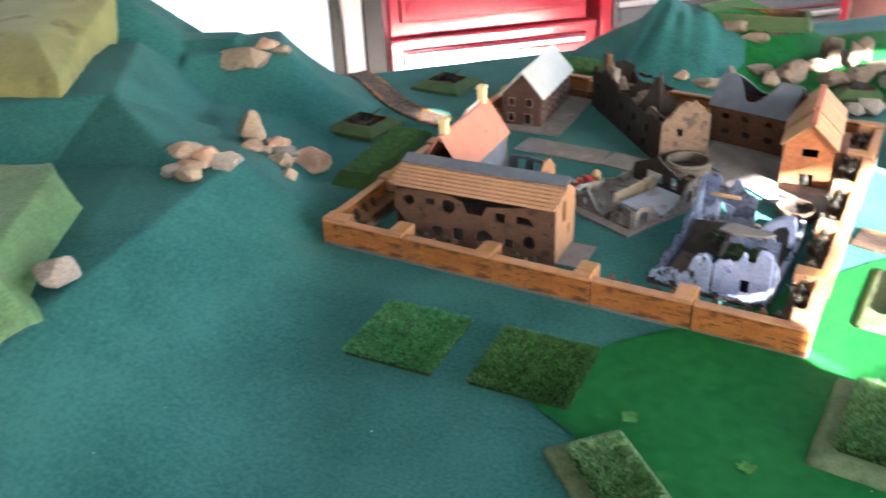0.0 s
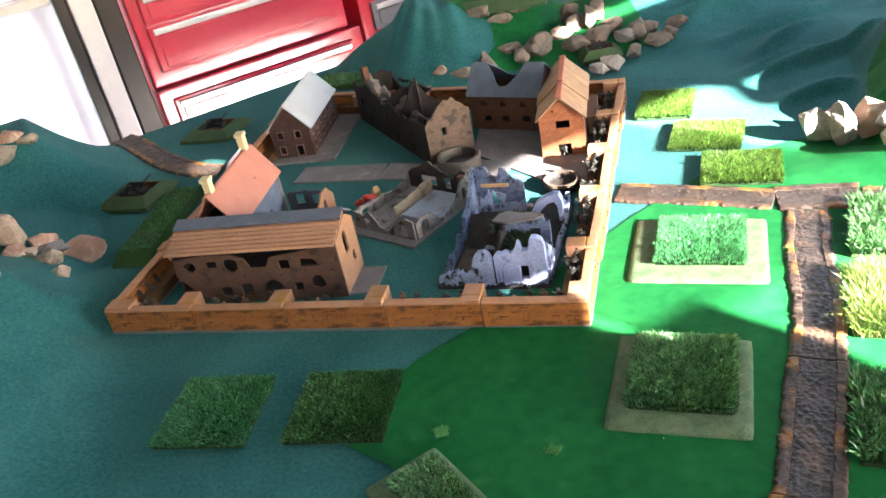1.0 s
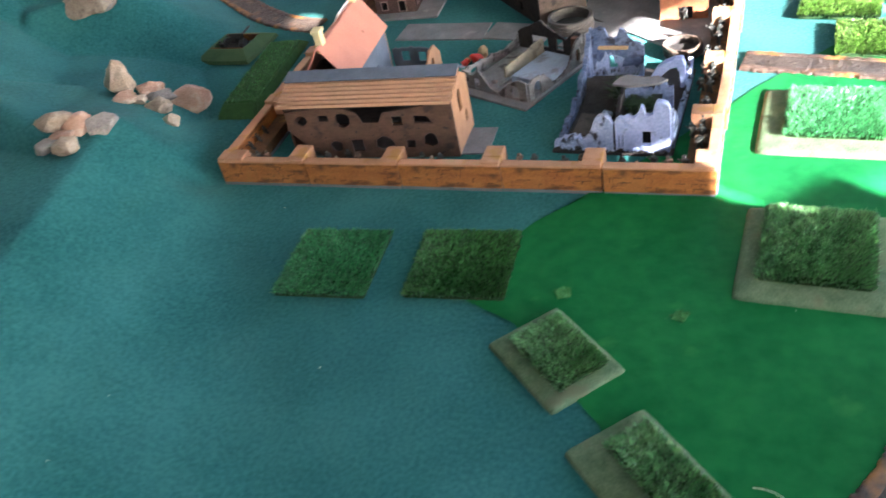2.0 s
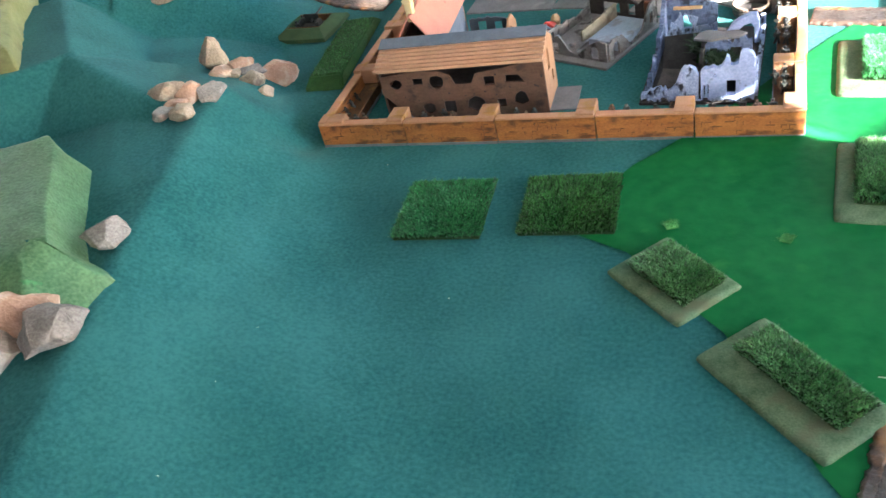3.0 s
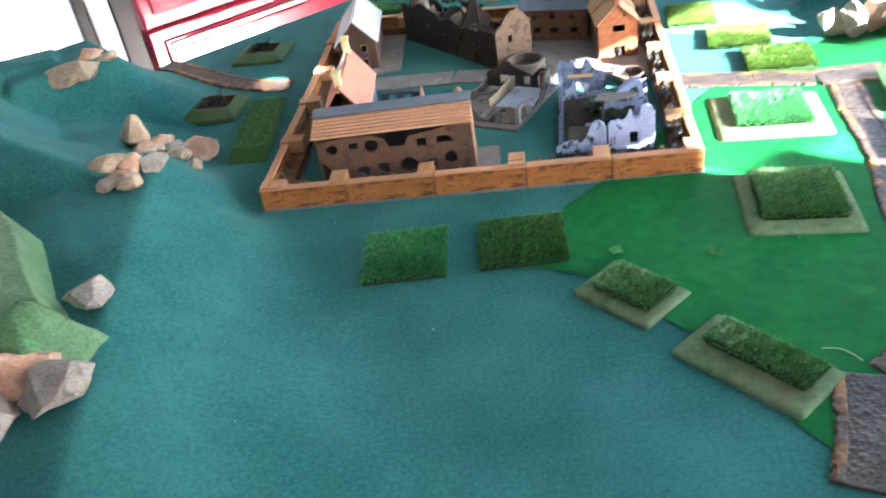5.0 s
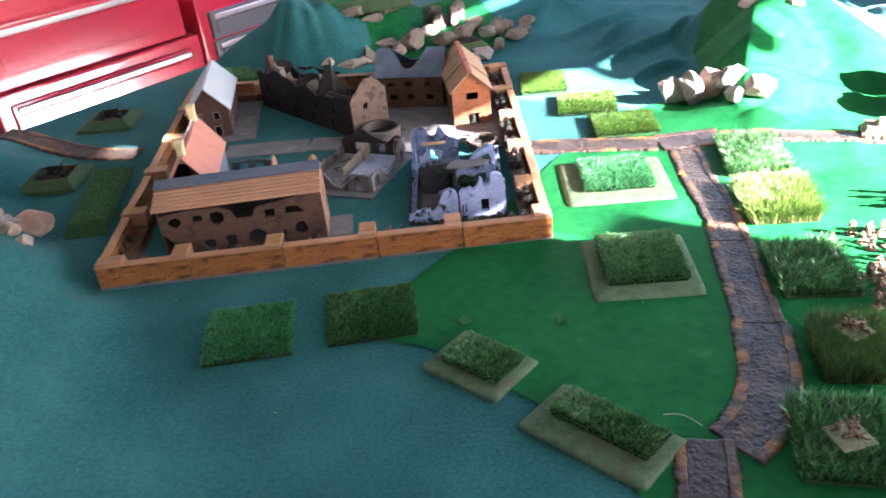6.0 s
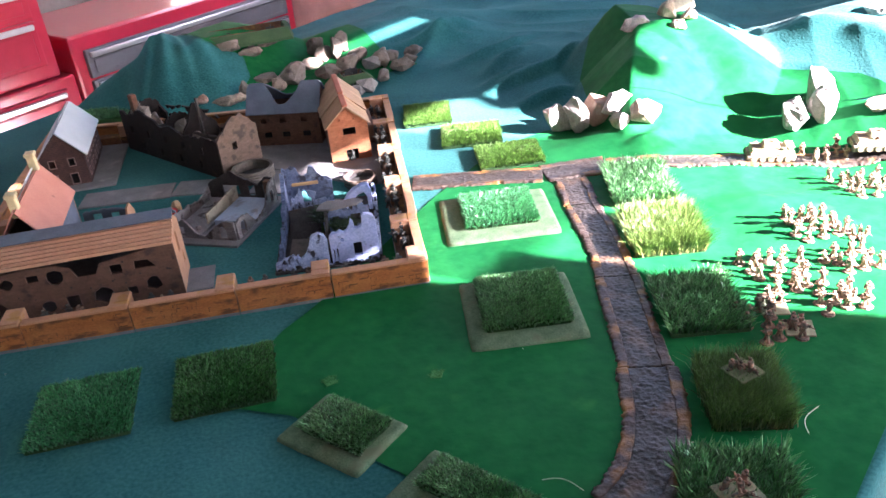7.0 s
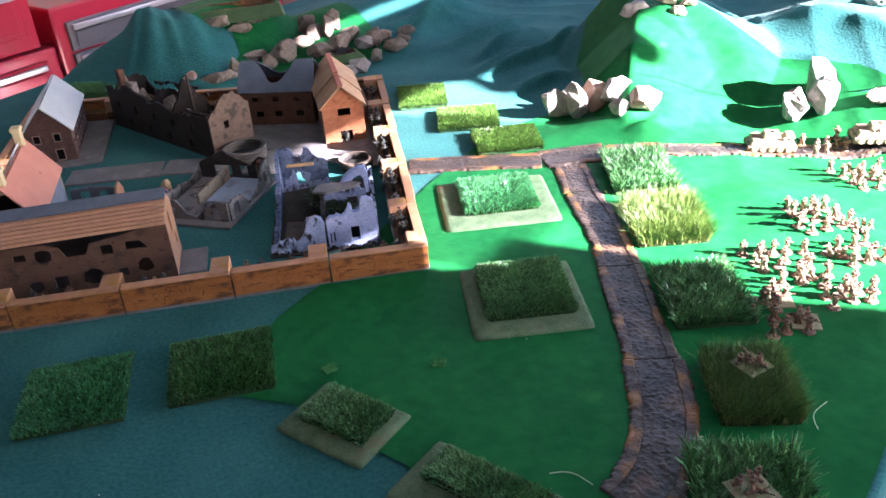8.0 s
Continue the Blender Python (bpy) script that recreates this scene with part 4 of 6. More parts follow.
for _ in range(46):
    x, z, r = rng.uniform(-L / 2 + 0.03, L / 2 - 0.004), rng.uniform(0.006, 0.064), rng.uniform(0.0007, 0.0014)
    if all(math.hypot(x - sum(p[0] for p in g) / len(g), z - sum(p[1] for p in g) / len(g)) > 0.013 for g in gaps) and not (-0.020 < x < 0.028 and z > 0.046):
        rod(marks, (x, -Dp / 2 - 0.0005, z), (x, -Dp / 2 + 0.001, z), r, sides=7)
tagged(part("shot_marks", marks, M["char"], barn, "dark shot marks"), "dark shot marks", kind="stuff")
back = [(-L / 2, 0), (L / 2, 0), (L / 2, 0.076), (-L / 2, 0.076)]
part("back_wall", panel(back, [hole(x, 0.045, 0.013, 0.014) for x in (-0.08, -0.03, 0.03, 0.08)], 0.003, pose(0, Dp / 2 - 0.003, 0)), M["barn"], barn)
end = [(-Dp / 2 + 0.003, 0), (Dp / 2 - 0.003, 0), (Dp / 2 - 0.003, 0.077), (0.014, 0.092), (-Dp / 2 + 0.003, 0.078)]
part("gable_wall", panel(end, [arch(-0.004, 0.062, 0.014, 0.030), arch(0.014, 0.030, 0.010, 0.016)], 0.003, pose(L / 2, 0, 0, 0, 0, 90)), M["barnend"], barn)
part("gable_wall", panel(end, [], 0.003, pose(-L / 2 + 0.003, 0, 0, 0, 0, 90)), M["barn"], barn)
part("floor_plate", boxed(-L / 2 + 0.004, L / 2 + 0.035, -Dp / 2 + 0.004, Dp / 2 - 0.012, 0.0, 0.0018), M["slab"], barn)
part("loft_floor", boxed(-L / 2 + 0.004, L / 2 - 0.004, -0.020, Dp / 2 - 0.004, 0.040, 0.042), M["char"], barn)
for k in range(8):      # slats, each lapping the one below
    y0, y1 = -0.046 + 0.0073 * k, -0.046 + 0.0073 * (k + 1) - 0.0006
    z0, z1 = 0.0795 + (0.017 / 8) * k, 0.0795 + (0.017 / 8) * (k + 1)
    bm = bmesh.new()
    vs = [bm.verts.new(p) for p in ((-L / 2 - 0.003, y0, z0), (L / 2 + 0.001, y0, z0), (L / 2 + 0.001, y1, z1), (-L / 2 - 0.003, y1, z1))]
    up = [bm.verts.new(v.co + Vector((0, -0.0002, h))) for v, h in zip(vs, (0.0040, 0.0040, 0.0008, 0.0008))]
    bm.faces.new(up)
    bm.faces.new(vs[::-1])
    for i in range(4):
        bm.faces.new((vs[i], vs[(i + 1) % 4], up[(i + 1) % 4], up[i]))
    part("roof_slat", bm, M["slat"], barn)
bm = box(bmesh.new(), -L / 2 - 0.003, L / 2 + 0.001, 0.0, 0.030, 0.0, 0.002, pose(0, 0.0135, 0.0985, -32, 0, 0))
part("back_roof", bm, M["slate"], barn, "blue-grey card roof slope")
part("ridge_strip", box(bmesh.new(), -L / 2 - 0.0035, L / 2 + 0.0015, 0.0, 0.0205, 0.0, 0.0018, pose(0, -0.0055, 0.0952, 16.2, 0, 0)), M["slate"], barn, "blue-grey ridge strip")

# pink-roofed house with two cream chimneys and a grey broken annex
house = gable_house("pink_house", "card house with plain pink roof and cream chimneys", 0.105, 0.222, 4, 0.066, 0.165, 0.074, 0.121,
                    (M["barn"], M["barnend"], M["slate"], M["barn"]), M["pink"], over=0.006, front_open=True, right=[hole(-0.05, 0.03, 0.014, 0.018), hole(0.02, 0.03, 0.014, 0.018)])
for y, h in ((-0.066, 0.141), (0.070, 0.146)):
    c = part("chimney", boxed(-0.007, 0.004, y - 0.0065, y + 0.0065, 0.108, h, 0.0012), M["cream"], house, "cream foam chimney")
    part("pot", boxed(-0.0085, 0.0055, y - 0.008, y + 0.008, h - 0.005, h + 0.0005, 0.001), M["cream"], c)
part("slope_board", box(bmesh.new(), -0.034, 0.004, 0.012, 0.060, 0.0035, 0.0055, pose(0, 0, 0.121, 0, -54.9, 0)), M["whitep"], house, "white card strip on the roof")
annex = thing("house_annex", "low grey card annex with window gaps, roofless", "model ruin", 0.172, 0.262, 0, 3, group="model buildings in the town")
rng = random.Random(8)
part("back_wall", panel(ragged(-0.032, 0.04, [0.036, 0.038, 0.036, 0.030], rng, 0.0015), [hole(-0.012, 0.024, 0.013, 0.016), hole(0.014, 0.022, 0.012, 0.015)], 0.003, pose(0, 0.044, 0)), M["annexm"], annex)
part("side_wall", panel(ragged(-0.042, 0.043, [0.020, 0.040, 0.052, 0.050, 0.030], rng, 0.001), [arch(0.004, 0.028, 0.012, 0.022)], 0.003, pose(0.043, 0.0, 0, 0, 0, 90)), M["barnend"], annex)
part("floor_plate", boxed(-0.033, 0.039, -0.043, 0.043, 0, 0.0018), M["annexm"], annex)

# dark brick house with pale grey roof, on its slab
wr = [hole(x, z, 0.010, 0.013) for z in (0.016, 0.040) for x in (-0.072, -0.046, -0.020, 0.006, 0.032, 0.058)]
wf = [hole(-0.018, 0.042, 0.010, 0.013), hole(0.014, 0.042, 0.010, 0.013), hole(-0.020, 0.014, 0.010, 0.014), hole(0.012, 0.012, 0.012, 0.018)]
brick = gable_house("brick_house", "dark brick card house with pale grey roof", 0.059, 0.596, 5, 0.072, 0.176, 0.056, 0.096,
                    (M["brickd"], M["brickd"], M["brickd"], M["brickd"]), M["palegrey"], over=0.008, roof_over=0.004, front=wf, right=wr)
frames_for(brick, pose(0, -0.088, 0), wf)
frames_for(brick, pose(0.036, 0, 0, 0, 0, 90), wr)
single("house_slab", boxed(-0.062, 0.062, -0.112, 0.108, 0.0, 0.004, 0.0008), M["slab"], "flat grey paved slab under the brick house", "model pavement", pose(0.078, 0.598, 0, 0, 0, 3))
brick.location.z = 0.0042

# big scorched ruin, standing askew
RUIN = 130.3
ruin = thing("burnt_ruin", "large scorched brown ruin with ragged roofless walls", "model ruin", 0.337, 0.442, 0, RUIN, group="model buildings in the town")
rng = random.Random(11)
wl = [hole(0.05 + 0.055 * k, 0.043, 0.009, 0.014) for k in range(5)] + [hole(0.06 + 0.06 * k, 0.016, 0.009, 0.014) for k in range(4)]
RL, RW = 0.30, 0.078
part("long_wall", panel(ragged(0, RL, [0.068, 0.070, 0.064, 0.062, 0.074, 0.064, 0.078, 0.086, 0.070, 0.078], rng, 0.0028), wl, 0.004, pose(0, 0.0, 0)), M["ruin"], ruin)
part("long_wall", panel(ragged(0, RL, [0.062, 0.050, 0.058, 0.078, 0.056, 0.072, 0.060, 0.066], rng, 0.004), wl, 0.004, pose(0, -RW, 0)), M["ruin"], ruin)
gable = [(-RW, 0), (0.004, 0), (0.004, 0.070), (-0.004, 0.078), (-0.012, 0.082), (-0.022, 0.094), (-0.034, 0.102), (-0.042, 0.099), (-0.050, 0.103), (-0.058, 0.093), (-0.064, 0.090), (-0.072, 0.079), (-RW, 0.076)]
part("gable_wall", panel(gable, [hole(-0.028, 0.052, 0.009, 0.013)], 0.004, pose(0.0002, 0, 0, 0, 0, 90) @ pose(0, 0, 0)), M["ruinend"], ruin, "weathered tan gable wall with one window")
part("end_wall", panel(ragged(-RW + 0.001, -0.001, [0.070, 0.082, 0.074, 0.060], rng, 0.004), [], 0.004, pose(RL, 0, 0, 0, 0, 90)), M["ruin"], ruin)
for x, hs in ((0.115, [0.062, 0.078, 0.112, 0.074, 0.056]), (0.205, [0.058, 0.070, 0.058, 0.052])):
    part("cross_wall", panel(ragged(-RW + 0.001, -0.001, hs, rng, 0.003), [], 0.004, pose(x, 0, 0, 0, 0, 90)), M["ruin"], ruin)
part("pole", boxed(0.100, 0.104, -0.042, -0.038, 0.0, 0.116, 0.0006), M["black"], ruin, "thin black upright pole")
for x0, x1, tilt in ((0.012, 0.095, 38), (0.125, 0.195, -34), (0.215, 0.285, 30)):
    part("fallen_roof", box(bmesh.new(), x0, x1, -0.030, 0.030, 0.0, 0.0035, pose(0, -0.040, 0.048, tilt, 4, 0)), M["slabdark"], ruin, "fallen grey-brown roof slab")
part("corner_post", boxed(RL - 0.03, RL - 0.018, -0.022, -0.010, 0.0, 0.104, 0.0012), M["brownc"], ruin, "reddish brown corner post")
for k in range(9):
    rx, ry = rng.uniform(0.02, RL - 0.02), rng.uniform(-RW + 0.012, -0.012)
    ob = new("rubble", rock_mesh("rubble", M["rubble"], (0.035, 0.03, 0.03 + 0.02 * (k % 3)), 300 + k))
    ob.parent, ob.location = ruin, (rx, ry, 0.018 if k % 2 else 0.030)
part("floor_plate", boxed(0.004, RL - 0.001, -RW + 0.001, -0.001, 0.0, 0.020), M["char"], ruin)

# brown house under a torn slate roof
wb = [hole(x, 0.046, 0.012, 0.009) for x in (-0.038, -0.002, 0.036)] + [hole(x, 0.020, 0.014, 0.010) for x in (-0.034, 0.0, 0.038)]
torn = gable_house("torn_house", "brown card house with a torn blue-grey slate roof", 0.452, 0.592, 75, 0.075, 0.128, 0.064, 0.107,
                   (M["brownc"], M["brownc"], M["brownc"], M["brownc"]), M["slate"], left=[[(-x, z) for x, z in g][::-1] for g in wb], roofs=False)
slope = math.degrees(math.atan2(0.043, 0.0375))
roof = [(-0.068, 0.0), (0.068, 0.0), (0.068, 0.052), (0.064, 0.060), (0.032, 0.060), (0.024, 0.042), (0.012, 0.026), (0.004, 0.019), (-0.008, 0.018), (-0.015, 0.025), (-0.023, 0.040), (-0.034, 0.055), (-0.040, 0.060), (-0.064, 0.060), (-0.068, 0.052)]
part("roof_slope", panel(roof, [], 0.0022, pose(-0.041, 0, 0.0605, 0, 0, -90) @ pose(0, 0, 0, slope - 90, 0, 0)), M["slate"], torn)
part("roof_slope", panel([(-x, z) for x, z in roof][::-1], [], 0.0022, pose(0.041, 0, 0.0605, 0, 0, 90) @ pose(0, 0, 0, -(90 - slope), 0, 0)), M["slate"], torn)
# tall orange house with planked roof and red ridge
wo = [hole(0.002, 0.052, 0.021, 0.012), hole(0.002, 0.010, 0.020, 0.019), hole(-0.012, 0.074, 0.0035, 0.004), hole(0.012, 0.074, 0.0035, 0.004)]
wo2 = [hole(x, z, 0.011, 0.012) for z in (0.022, 0.048) for x in (-0.05, -0.01, 0.03)]
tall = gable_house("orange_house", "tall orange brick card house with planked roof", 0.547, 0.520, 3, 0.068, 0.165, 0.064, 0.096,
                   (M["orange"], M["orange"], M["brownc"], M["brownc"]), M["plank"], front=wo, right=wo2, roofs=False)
slope = math.degrees(math.atan2(0.032, 0.034))
for side in (1, -1):
    for sec, (y0, y1, lift) in enumerate(((-0.088, -0.02, 0.0), (-0.026, 0.088, 0.0028))):
        n_pl = 5 if sec == 0 else 8
        for k in range(n_pl):
            a, b = y0 + (y1 - y0) * k / n_pl, y0 + (y1 - y0) * (k + 1) / n_pl - 0.0004
            bm = boxed(0.0, 0.052, a, b, lift, lift + 0.0022, 0.0003) if side > 0 else boxed(-0.052, 0.0, a, b, lift, lift + 0.0022, 0.0003)
            bmesh.ops.transform(bm, matrix=pose(0, 0, 0.096, 0, slope * side, 0), verts=bm.verts)
            part("roof_plank", bm, M["plank"], tall)
part("ridge_cap", boxed(-0.005, 0.005, -0.089, -0.026, 0.0965, 0.1000, 0.0012), M["ridge"], tall, "red ridge cap")
part("ridge_cap", boxed(-0.005, 0.005, -0.0255, 0.089, 0.0990, 0.1028, 0.0012), M["ridge"], tall, "red ridge cap")
part("lean_to", boxed(0.0345, 0.052, -0.02, 0.07, 0.0, 0.034, 0.001), M["brownc"], tall)

# pavings inside the town
single("courtyard_paving", panel([(0.398, 0.470), (0.535, 0.352), (0.603, 0.320), (0.606, 0.640), (0.385, 0.652)], [], 0.003, Matrix(((1, 0, 0, 0), (0, 0, 1, 0), (0, 1, 0, 0), (0, 0, 0, 1)))), M["slab"], "flat grey paved courtyard piece", "model pavement")
for ob in (torn, tall):
    ob.location.z = 0.0032
for k, (x, y, w, d, rz) in enumerate(((0.175, 0.432, 0.150, 0.058, -3), (0.305, 0.420, 0.105, 0.056, -11), (0.425, 0.395, 0.072, 0.090, -22))):
    single("street_paving", boxed(-w / 2, w / 2, -d / 2, d / 2, 0.0, 0.0028, 0.0006), M["slab"], "grey cobbled model street piece", "model pavement", pose(x, y, 0, 0, 0, rz), group="street pieces in the town")

# grey ruin on a square base
rng = random.Random(21)
gr = thing("grey_ruin", "roofless grey ruined house with pale blue floor", "model ruin", 0.350, 0.277, 0.003, -25, group="model buildings in the town")
part("base", boxed(-0.082, 0.058, -0.080, 0.084, -0.003, 0.001, 0.0008), M["slab"], gr)
part("back_wall", panel(ragged(-0.066, 0.052, [0.026, 0.034, 0.040, 0.050, 0.038, 0.033, 0.026, 0.040, 0.040], rng, 0.0015), [hole(-0.026, 0.016, 0.030, 0.016), hole(0.010, 0.016, 0.012, 0.018), hole(0.036, 0.016, 0.011, 0.022)], 0.003, pose(0, 0.066, 0.001)), M["greyb"], gr, "burnt black inner wall")
part("side_wall", panel(ragged(-0.062, 0.064, [0.026, 0.030, 0.024, 0.004, 0.004, 0.010, 0.036, 0.042], rng, 0.0015), [arch(-0.044, 0.012, 0.016, 0.022), hole(0.050, 0.016, 0.008, 0.018)], 0.003, pose(0.053, 0, 0.001, 0, 0, 90)), M["greyr"], gr)
part("side_wall", panel(ragged(-0.062, 0.064, [0.024, 0.022, 0.018, 0.012, 0.020], rng, 0.002), [hole(-0.040, 0.010, 0.014, 0.014)], 0.003, pose(-0.064, 0, 0.001, 0, 0, 90)), M["greyr"], gr)
part("front_wall", panel(ragged(-0.063, 0.050, [0.026, 0.022, 0.030, 0.006, 0.004, 0.020, 0.030, 0.030], rng, 0.0015), [hole(-0.038, 0.010, 0.009, 0.016), arch(0.030, 0.012, 0.012, 0.018)], 0.003, pose(0, -0.065, 0.001)), M["greyr"], gr)
part("partition", panel(ragged(-0.045, 0.030, [0.020, 0.028, 0.034], rng, 0.001), [], 0.003, pose(-0.008, 0.016, 0.001, 0, 0, 80)), M["olive"], gr, "olive inner partition")
part("corner_post", boxed(0.040, 0.049, 0.052, 0.062, 0.001, 0.040, 0.001), M["brownc"], gr, "tan brown corner post")
part("room_floor", boxed(-0.004, 0.049, -0.030, 0.050, 0.0012, 0.0135, 0.0006), M["greyf"], gr, "pale blue upper floor")
part("room_floor", boxed(-0.060, -0.010, -0.060, 0.060, 0.0012, 0.006, 0.0006), M["greyr"], gr)
for k in range(7):
    ob = new("rubble", rock_mesh("rubble", M["greyr"] if k % 2 else M["rubble"], (0.012, 0.01, 0.008), 330 + k))
    ob.parent, ob.location = gr, (rng.uniform(-0.042, -0.015), rng.uniform(-0.05, 0.05), 0.0062)
for k, (x, y, s, mt) in enumerate(((0.262, 0.322, 0.026, "redbit"), (0.246, 0.316, 0.016, "redbit"), (0.262, 0.344, 0.026, "tanbit"), (0.248, 0.326, 0.012, "tanbit"), (0.275, 0.326, 0.012, "tanbit"))):
    ob = single("debris_lump", bmesh.new(), M[mt], "small painted debris lump beside the grey ruin", "debris", group="debris by the grey ruin")
    ob.data = rock_mesh("debris_lump", M[mt], (s, s * 0.8, s * 0.9), 350 + k)
    ob.location = (x, y, 0.0)
    ob["label"] = "red painted debris lump by the ruin" if mt == "redbit" else "tan painted debris lump by the ruin"

# blue-white plastered ruin near the corner
rng = random.Random(31)
bl = thing("plaster_ruin", "crumbling blue-white plastered ruin on dark base", "model ruin", 0.500, 0.190, 0.0, -3, group="model buildings in the town")
part("base", boxed(-0.070, 0.074, -0.112, 0.098, 0.0, 0.004, 0.001), M["char"], bl)
facade = [(-0.063, 0), (0.009, 0), (0.010, 0.042), (0.004, 0.047), (-0.004, 0.049), (-0.010, 0.055), (-0.016, 0.066), (-0.021, 0.068), (-0.025, 0.056), (-0.031, 0.053), (-0.037, 0.056), (-0.041, 0.067), (-0.048, 0.070), (-0.056, 0.066), (-0.061, 0.069), (-0.064, 0.052)]
gap = hole(-0.031, 0.020, 0.012, 0.020)
part("facade", panel(facade, [gap], 0.005, pose(0, 0.078, 0.004)), M["bluef"], bl, "dark blue broken facade with window")
coat = [(x, z) for x, z in ragged(-0.063, 0.009, [0.008, 0.020, 0.034, 0.030, 0.012, 0.026, 0.014, 0.022], rng, 0.006, 0.003)]
part("plaster_coat", panel(coat, [gap], 0.0016, pose(0, 0.0763, 0.004)), M["blue"], bl, "flaking pale blue plaster coat")
part("timber", boxed(-0.050, -0.010, 0.0725, 0.0777, 0.044, 0.0485, 0.0012), M["tanbit"], bl, "broken tan timber over the window")
part("facade_return", panel(ragged(-0.100, 0.077, [0.010, 0.006, 0.014, 0.008, 0.016, 0.012, 0.030, 0.026, 0.044, 0.060], rng, 0.004, 0.003), [hole(0.050, 0.018, 0.012, 0.016)], 0.006, pose(-0.059, 0, 0.004, 0, 0, 90)), M["bluef"], bl)
wall = [(0.007, 0), (0.070, 0), (0.0708, 0.030), (0.0705, 0.056), (0.068, 0.063), (0.062, 0.066), (0.056, 0.066), (0.0535, 0.062), (0.0520, 0.050), (0.0475, 0.0475), (0.0425, 0.048), (0.0410, 0.057), (0.038, 0.060), (0.036, 0.053), (0.032, 0.046), (0.027, 0.043), (0.022, 0.046), (0.017, 0.043), (0.012, 0.044), (0.007, 0.039)]
slits = [[(x, 0.004 + b), (x + 0.0018, 0.003 + b), (x + 0.0021, 0.020 + b), (x + 0.0004, 0.022 + b)] for x, b in ((0.0100, 0.0), (0.0145, 0.001))]
part("front_wall", panel(wall, [hole(0.043, 0.017, 0.011, 0.020), *slits, blast(0.024, 0.034, 0.0030, rng, 7), blast(0.020, 0.0385, 0.0022, rng, 6)], 0.008, pose(0, -0.106, 0.004)), M["bluewall"], bl, "pale blue plaster wall with window")
wall = [(-0.034, 0), (0.0035, 0), (0.0045, 0.034), (0.001, 0.043), (-0.006, 0.047), (-0.013, 0.045), (-0.018, 0.039), (-0.021, 0.029), (-0.026, 0.018), (-0.034, 0.012)]
part("front_wall", panel(wall, [blast(-0.008, 0.036, 0.003, rng, 7)], 0.008, pose(0, -0.107, 0.004)), M["blue"], bl, "rounded stump of a plaster wall")
part("front_wall", panel(ragged(-0.068, -0.0345, [0.006, 0.014, 0.010, 0.017, 0.012], rng, 0.004, 0.003), [], 0.010, pose(0, -0.106, 0.004)), M["blue"], bl, "low crumbled plaster wall")
part("side_wall", panel(ragged(-0.097, 0.074, [0.054, 0.034, 0.012, 0.007, 0.010, 0.005, 0.006, 0.012, 0.030], rng, 0.003, 0.003), [], 0.006, pose(0.0735, 0, 0.004, 0, 0, 90)), M["blue"], bl)
# a broken arch at the back corner, and what is left of the upper floor
bow = [(0.020, 0.004), (0.024, 0.014), (0.031, 0.026), (0.041, 0.034), (0.054, 0.040), (0.063, 0.040), (0.0665, 0.030), (0.0668, 0.0), (0.061, 0.0), (0.060, 0.022), (0.056, 0.029), (0.047, 0.026), (0.038, 0.017), (0.030, 0.006), (0.026, 0.002)]
part("broken_arch", panel(bow, [], 0.012, pose(0, 0.046, 0.004)), M["bluewall"], bl, "broken white plaster arch")
part("cross_wall", panel(ragged(-0.004, 0.062, [0.020, 0.040, 0.046, 0.034, 0.044, 0.040], rng, 0.004, 0.003), [hole(0.014, 0.020, 0.010, 0.016), hole(0.042, 0.020, 0.014, 0.018)], 0.005, pose(0.0, -0.022, 0.004)), M["bluef"], bl)
part("cross_wall", panel(ragged(-0.094, -0.024, [0.030, 0.022, 0.034, 0.040], rng, 0.004, 0.003), [], 0.004, pose(0.004, 0, 0.004, 0, 0, 90)), M["char"], bl, "charred cross wall")
part("upper_floor", panel([(-0.010, -0.010), (0.012, -0.016), (0.046, -0.012), (0.056, -0.004), (0.044, 0.004), (0.026, 0.003), (0.006, 0.010), (-0.004, 0.004)], [], 0.003, pose(0, -0.018, 0.048, 5, -3, 0) @ Matrix(((1, 0, 0, 0), (0, 0, 1, 0), (0, 1, 0, 0), (0, 0, 0, 1)))), M["slab"], bl, "broken grey upper floor slab")
part("fallen_floor", box(bmesh.new(), -0.054, -0.002, -0.030, 0.028, 0.0, 0.003, pose(0, 0.008, 0.016, 24, -4, 3)), M["char"], bl, "dark fallen floor slab")
part("fallen_floor", box(bmesh.new(), -0.050, -0.012, -0.024, 0.018, 0.0, 0.0025, pose(0, -0.062, 0.008, 6, 3, -4)), M["slabdark"], bl, "dark grey fallen floor slab")
part("fallen_floor", box(bmesh.new(), 0.008, 0.060, -0.030, 0.012, 0.0, 0.003, pose(0, -0.058, 0.016, -20, 3, 2)), M["char"], bl, "charred fallen floor slab")
for x, y, w, d, tall in ((0.000, 0.000, 0.020, 0.034, 0.012), (0.026, -0.040, 0.022, 0.018, 0.010)):
    moss = part("ivy", box(bmesh.new(), x - w / 2, x + w / 2, y - d / 2, y + d / 2, 0.004, 0.026, None, 0.7), M["thatch"], bl, "dark green ivy")
    blades("ivy_leaf", moss, w, d, 420, tall, 0.0030, (0, 0), M["ivyleaf"], int(900 + x * 1000), 0.022, 0.5, 0.004, 0.8).location = (x, y, 0)
for k in range(20):
    s = rng.uniform(0.008, 0.020)
    ob = new("rubble", rock_mesh("rubble", M["char"] if k % 3 else M["blue"], (s, s, s * 0.6), 370 + k))
    ob.parent, ob.location = bl, (rng.uniform(-0.055, 0.055), rng.uniform(-0.095, 0.065), 0.004)
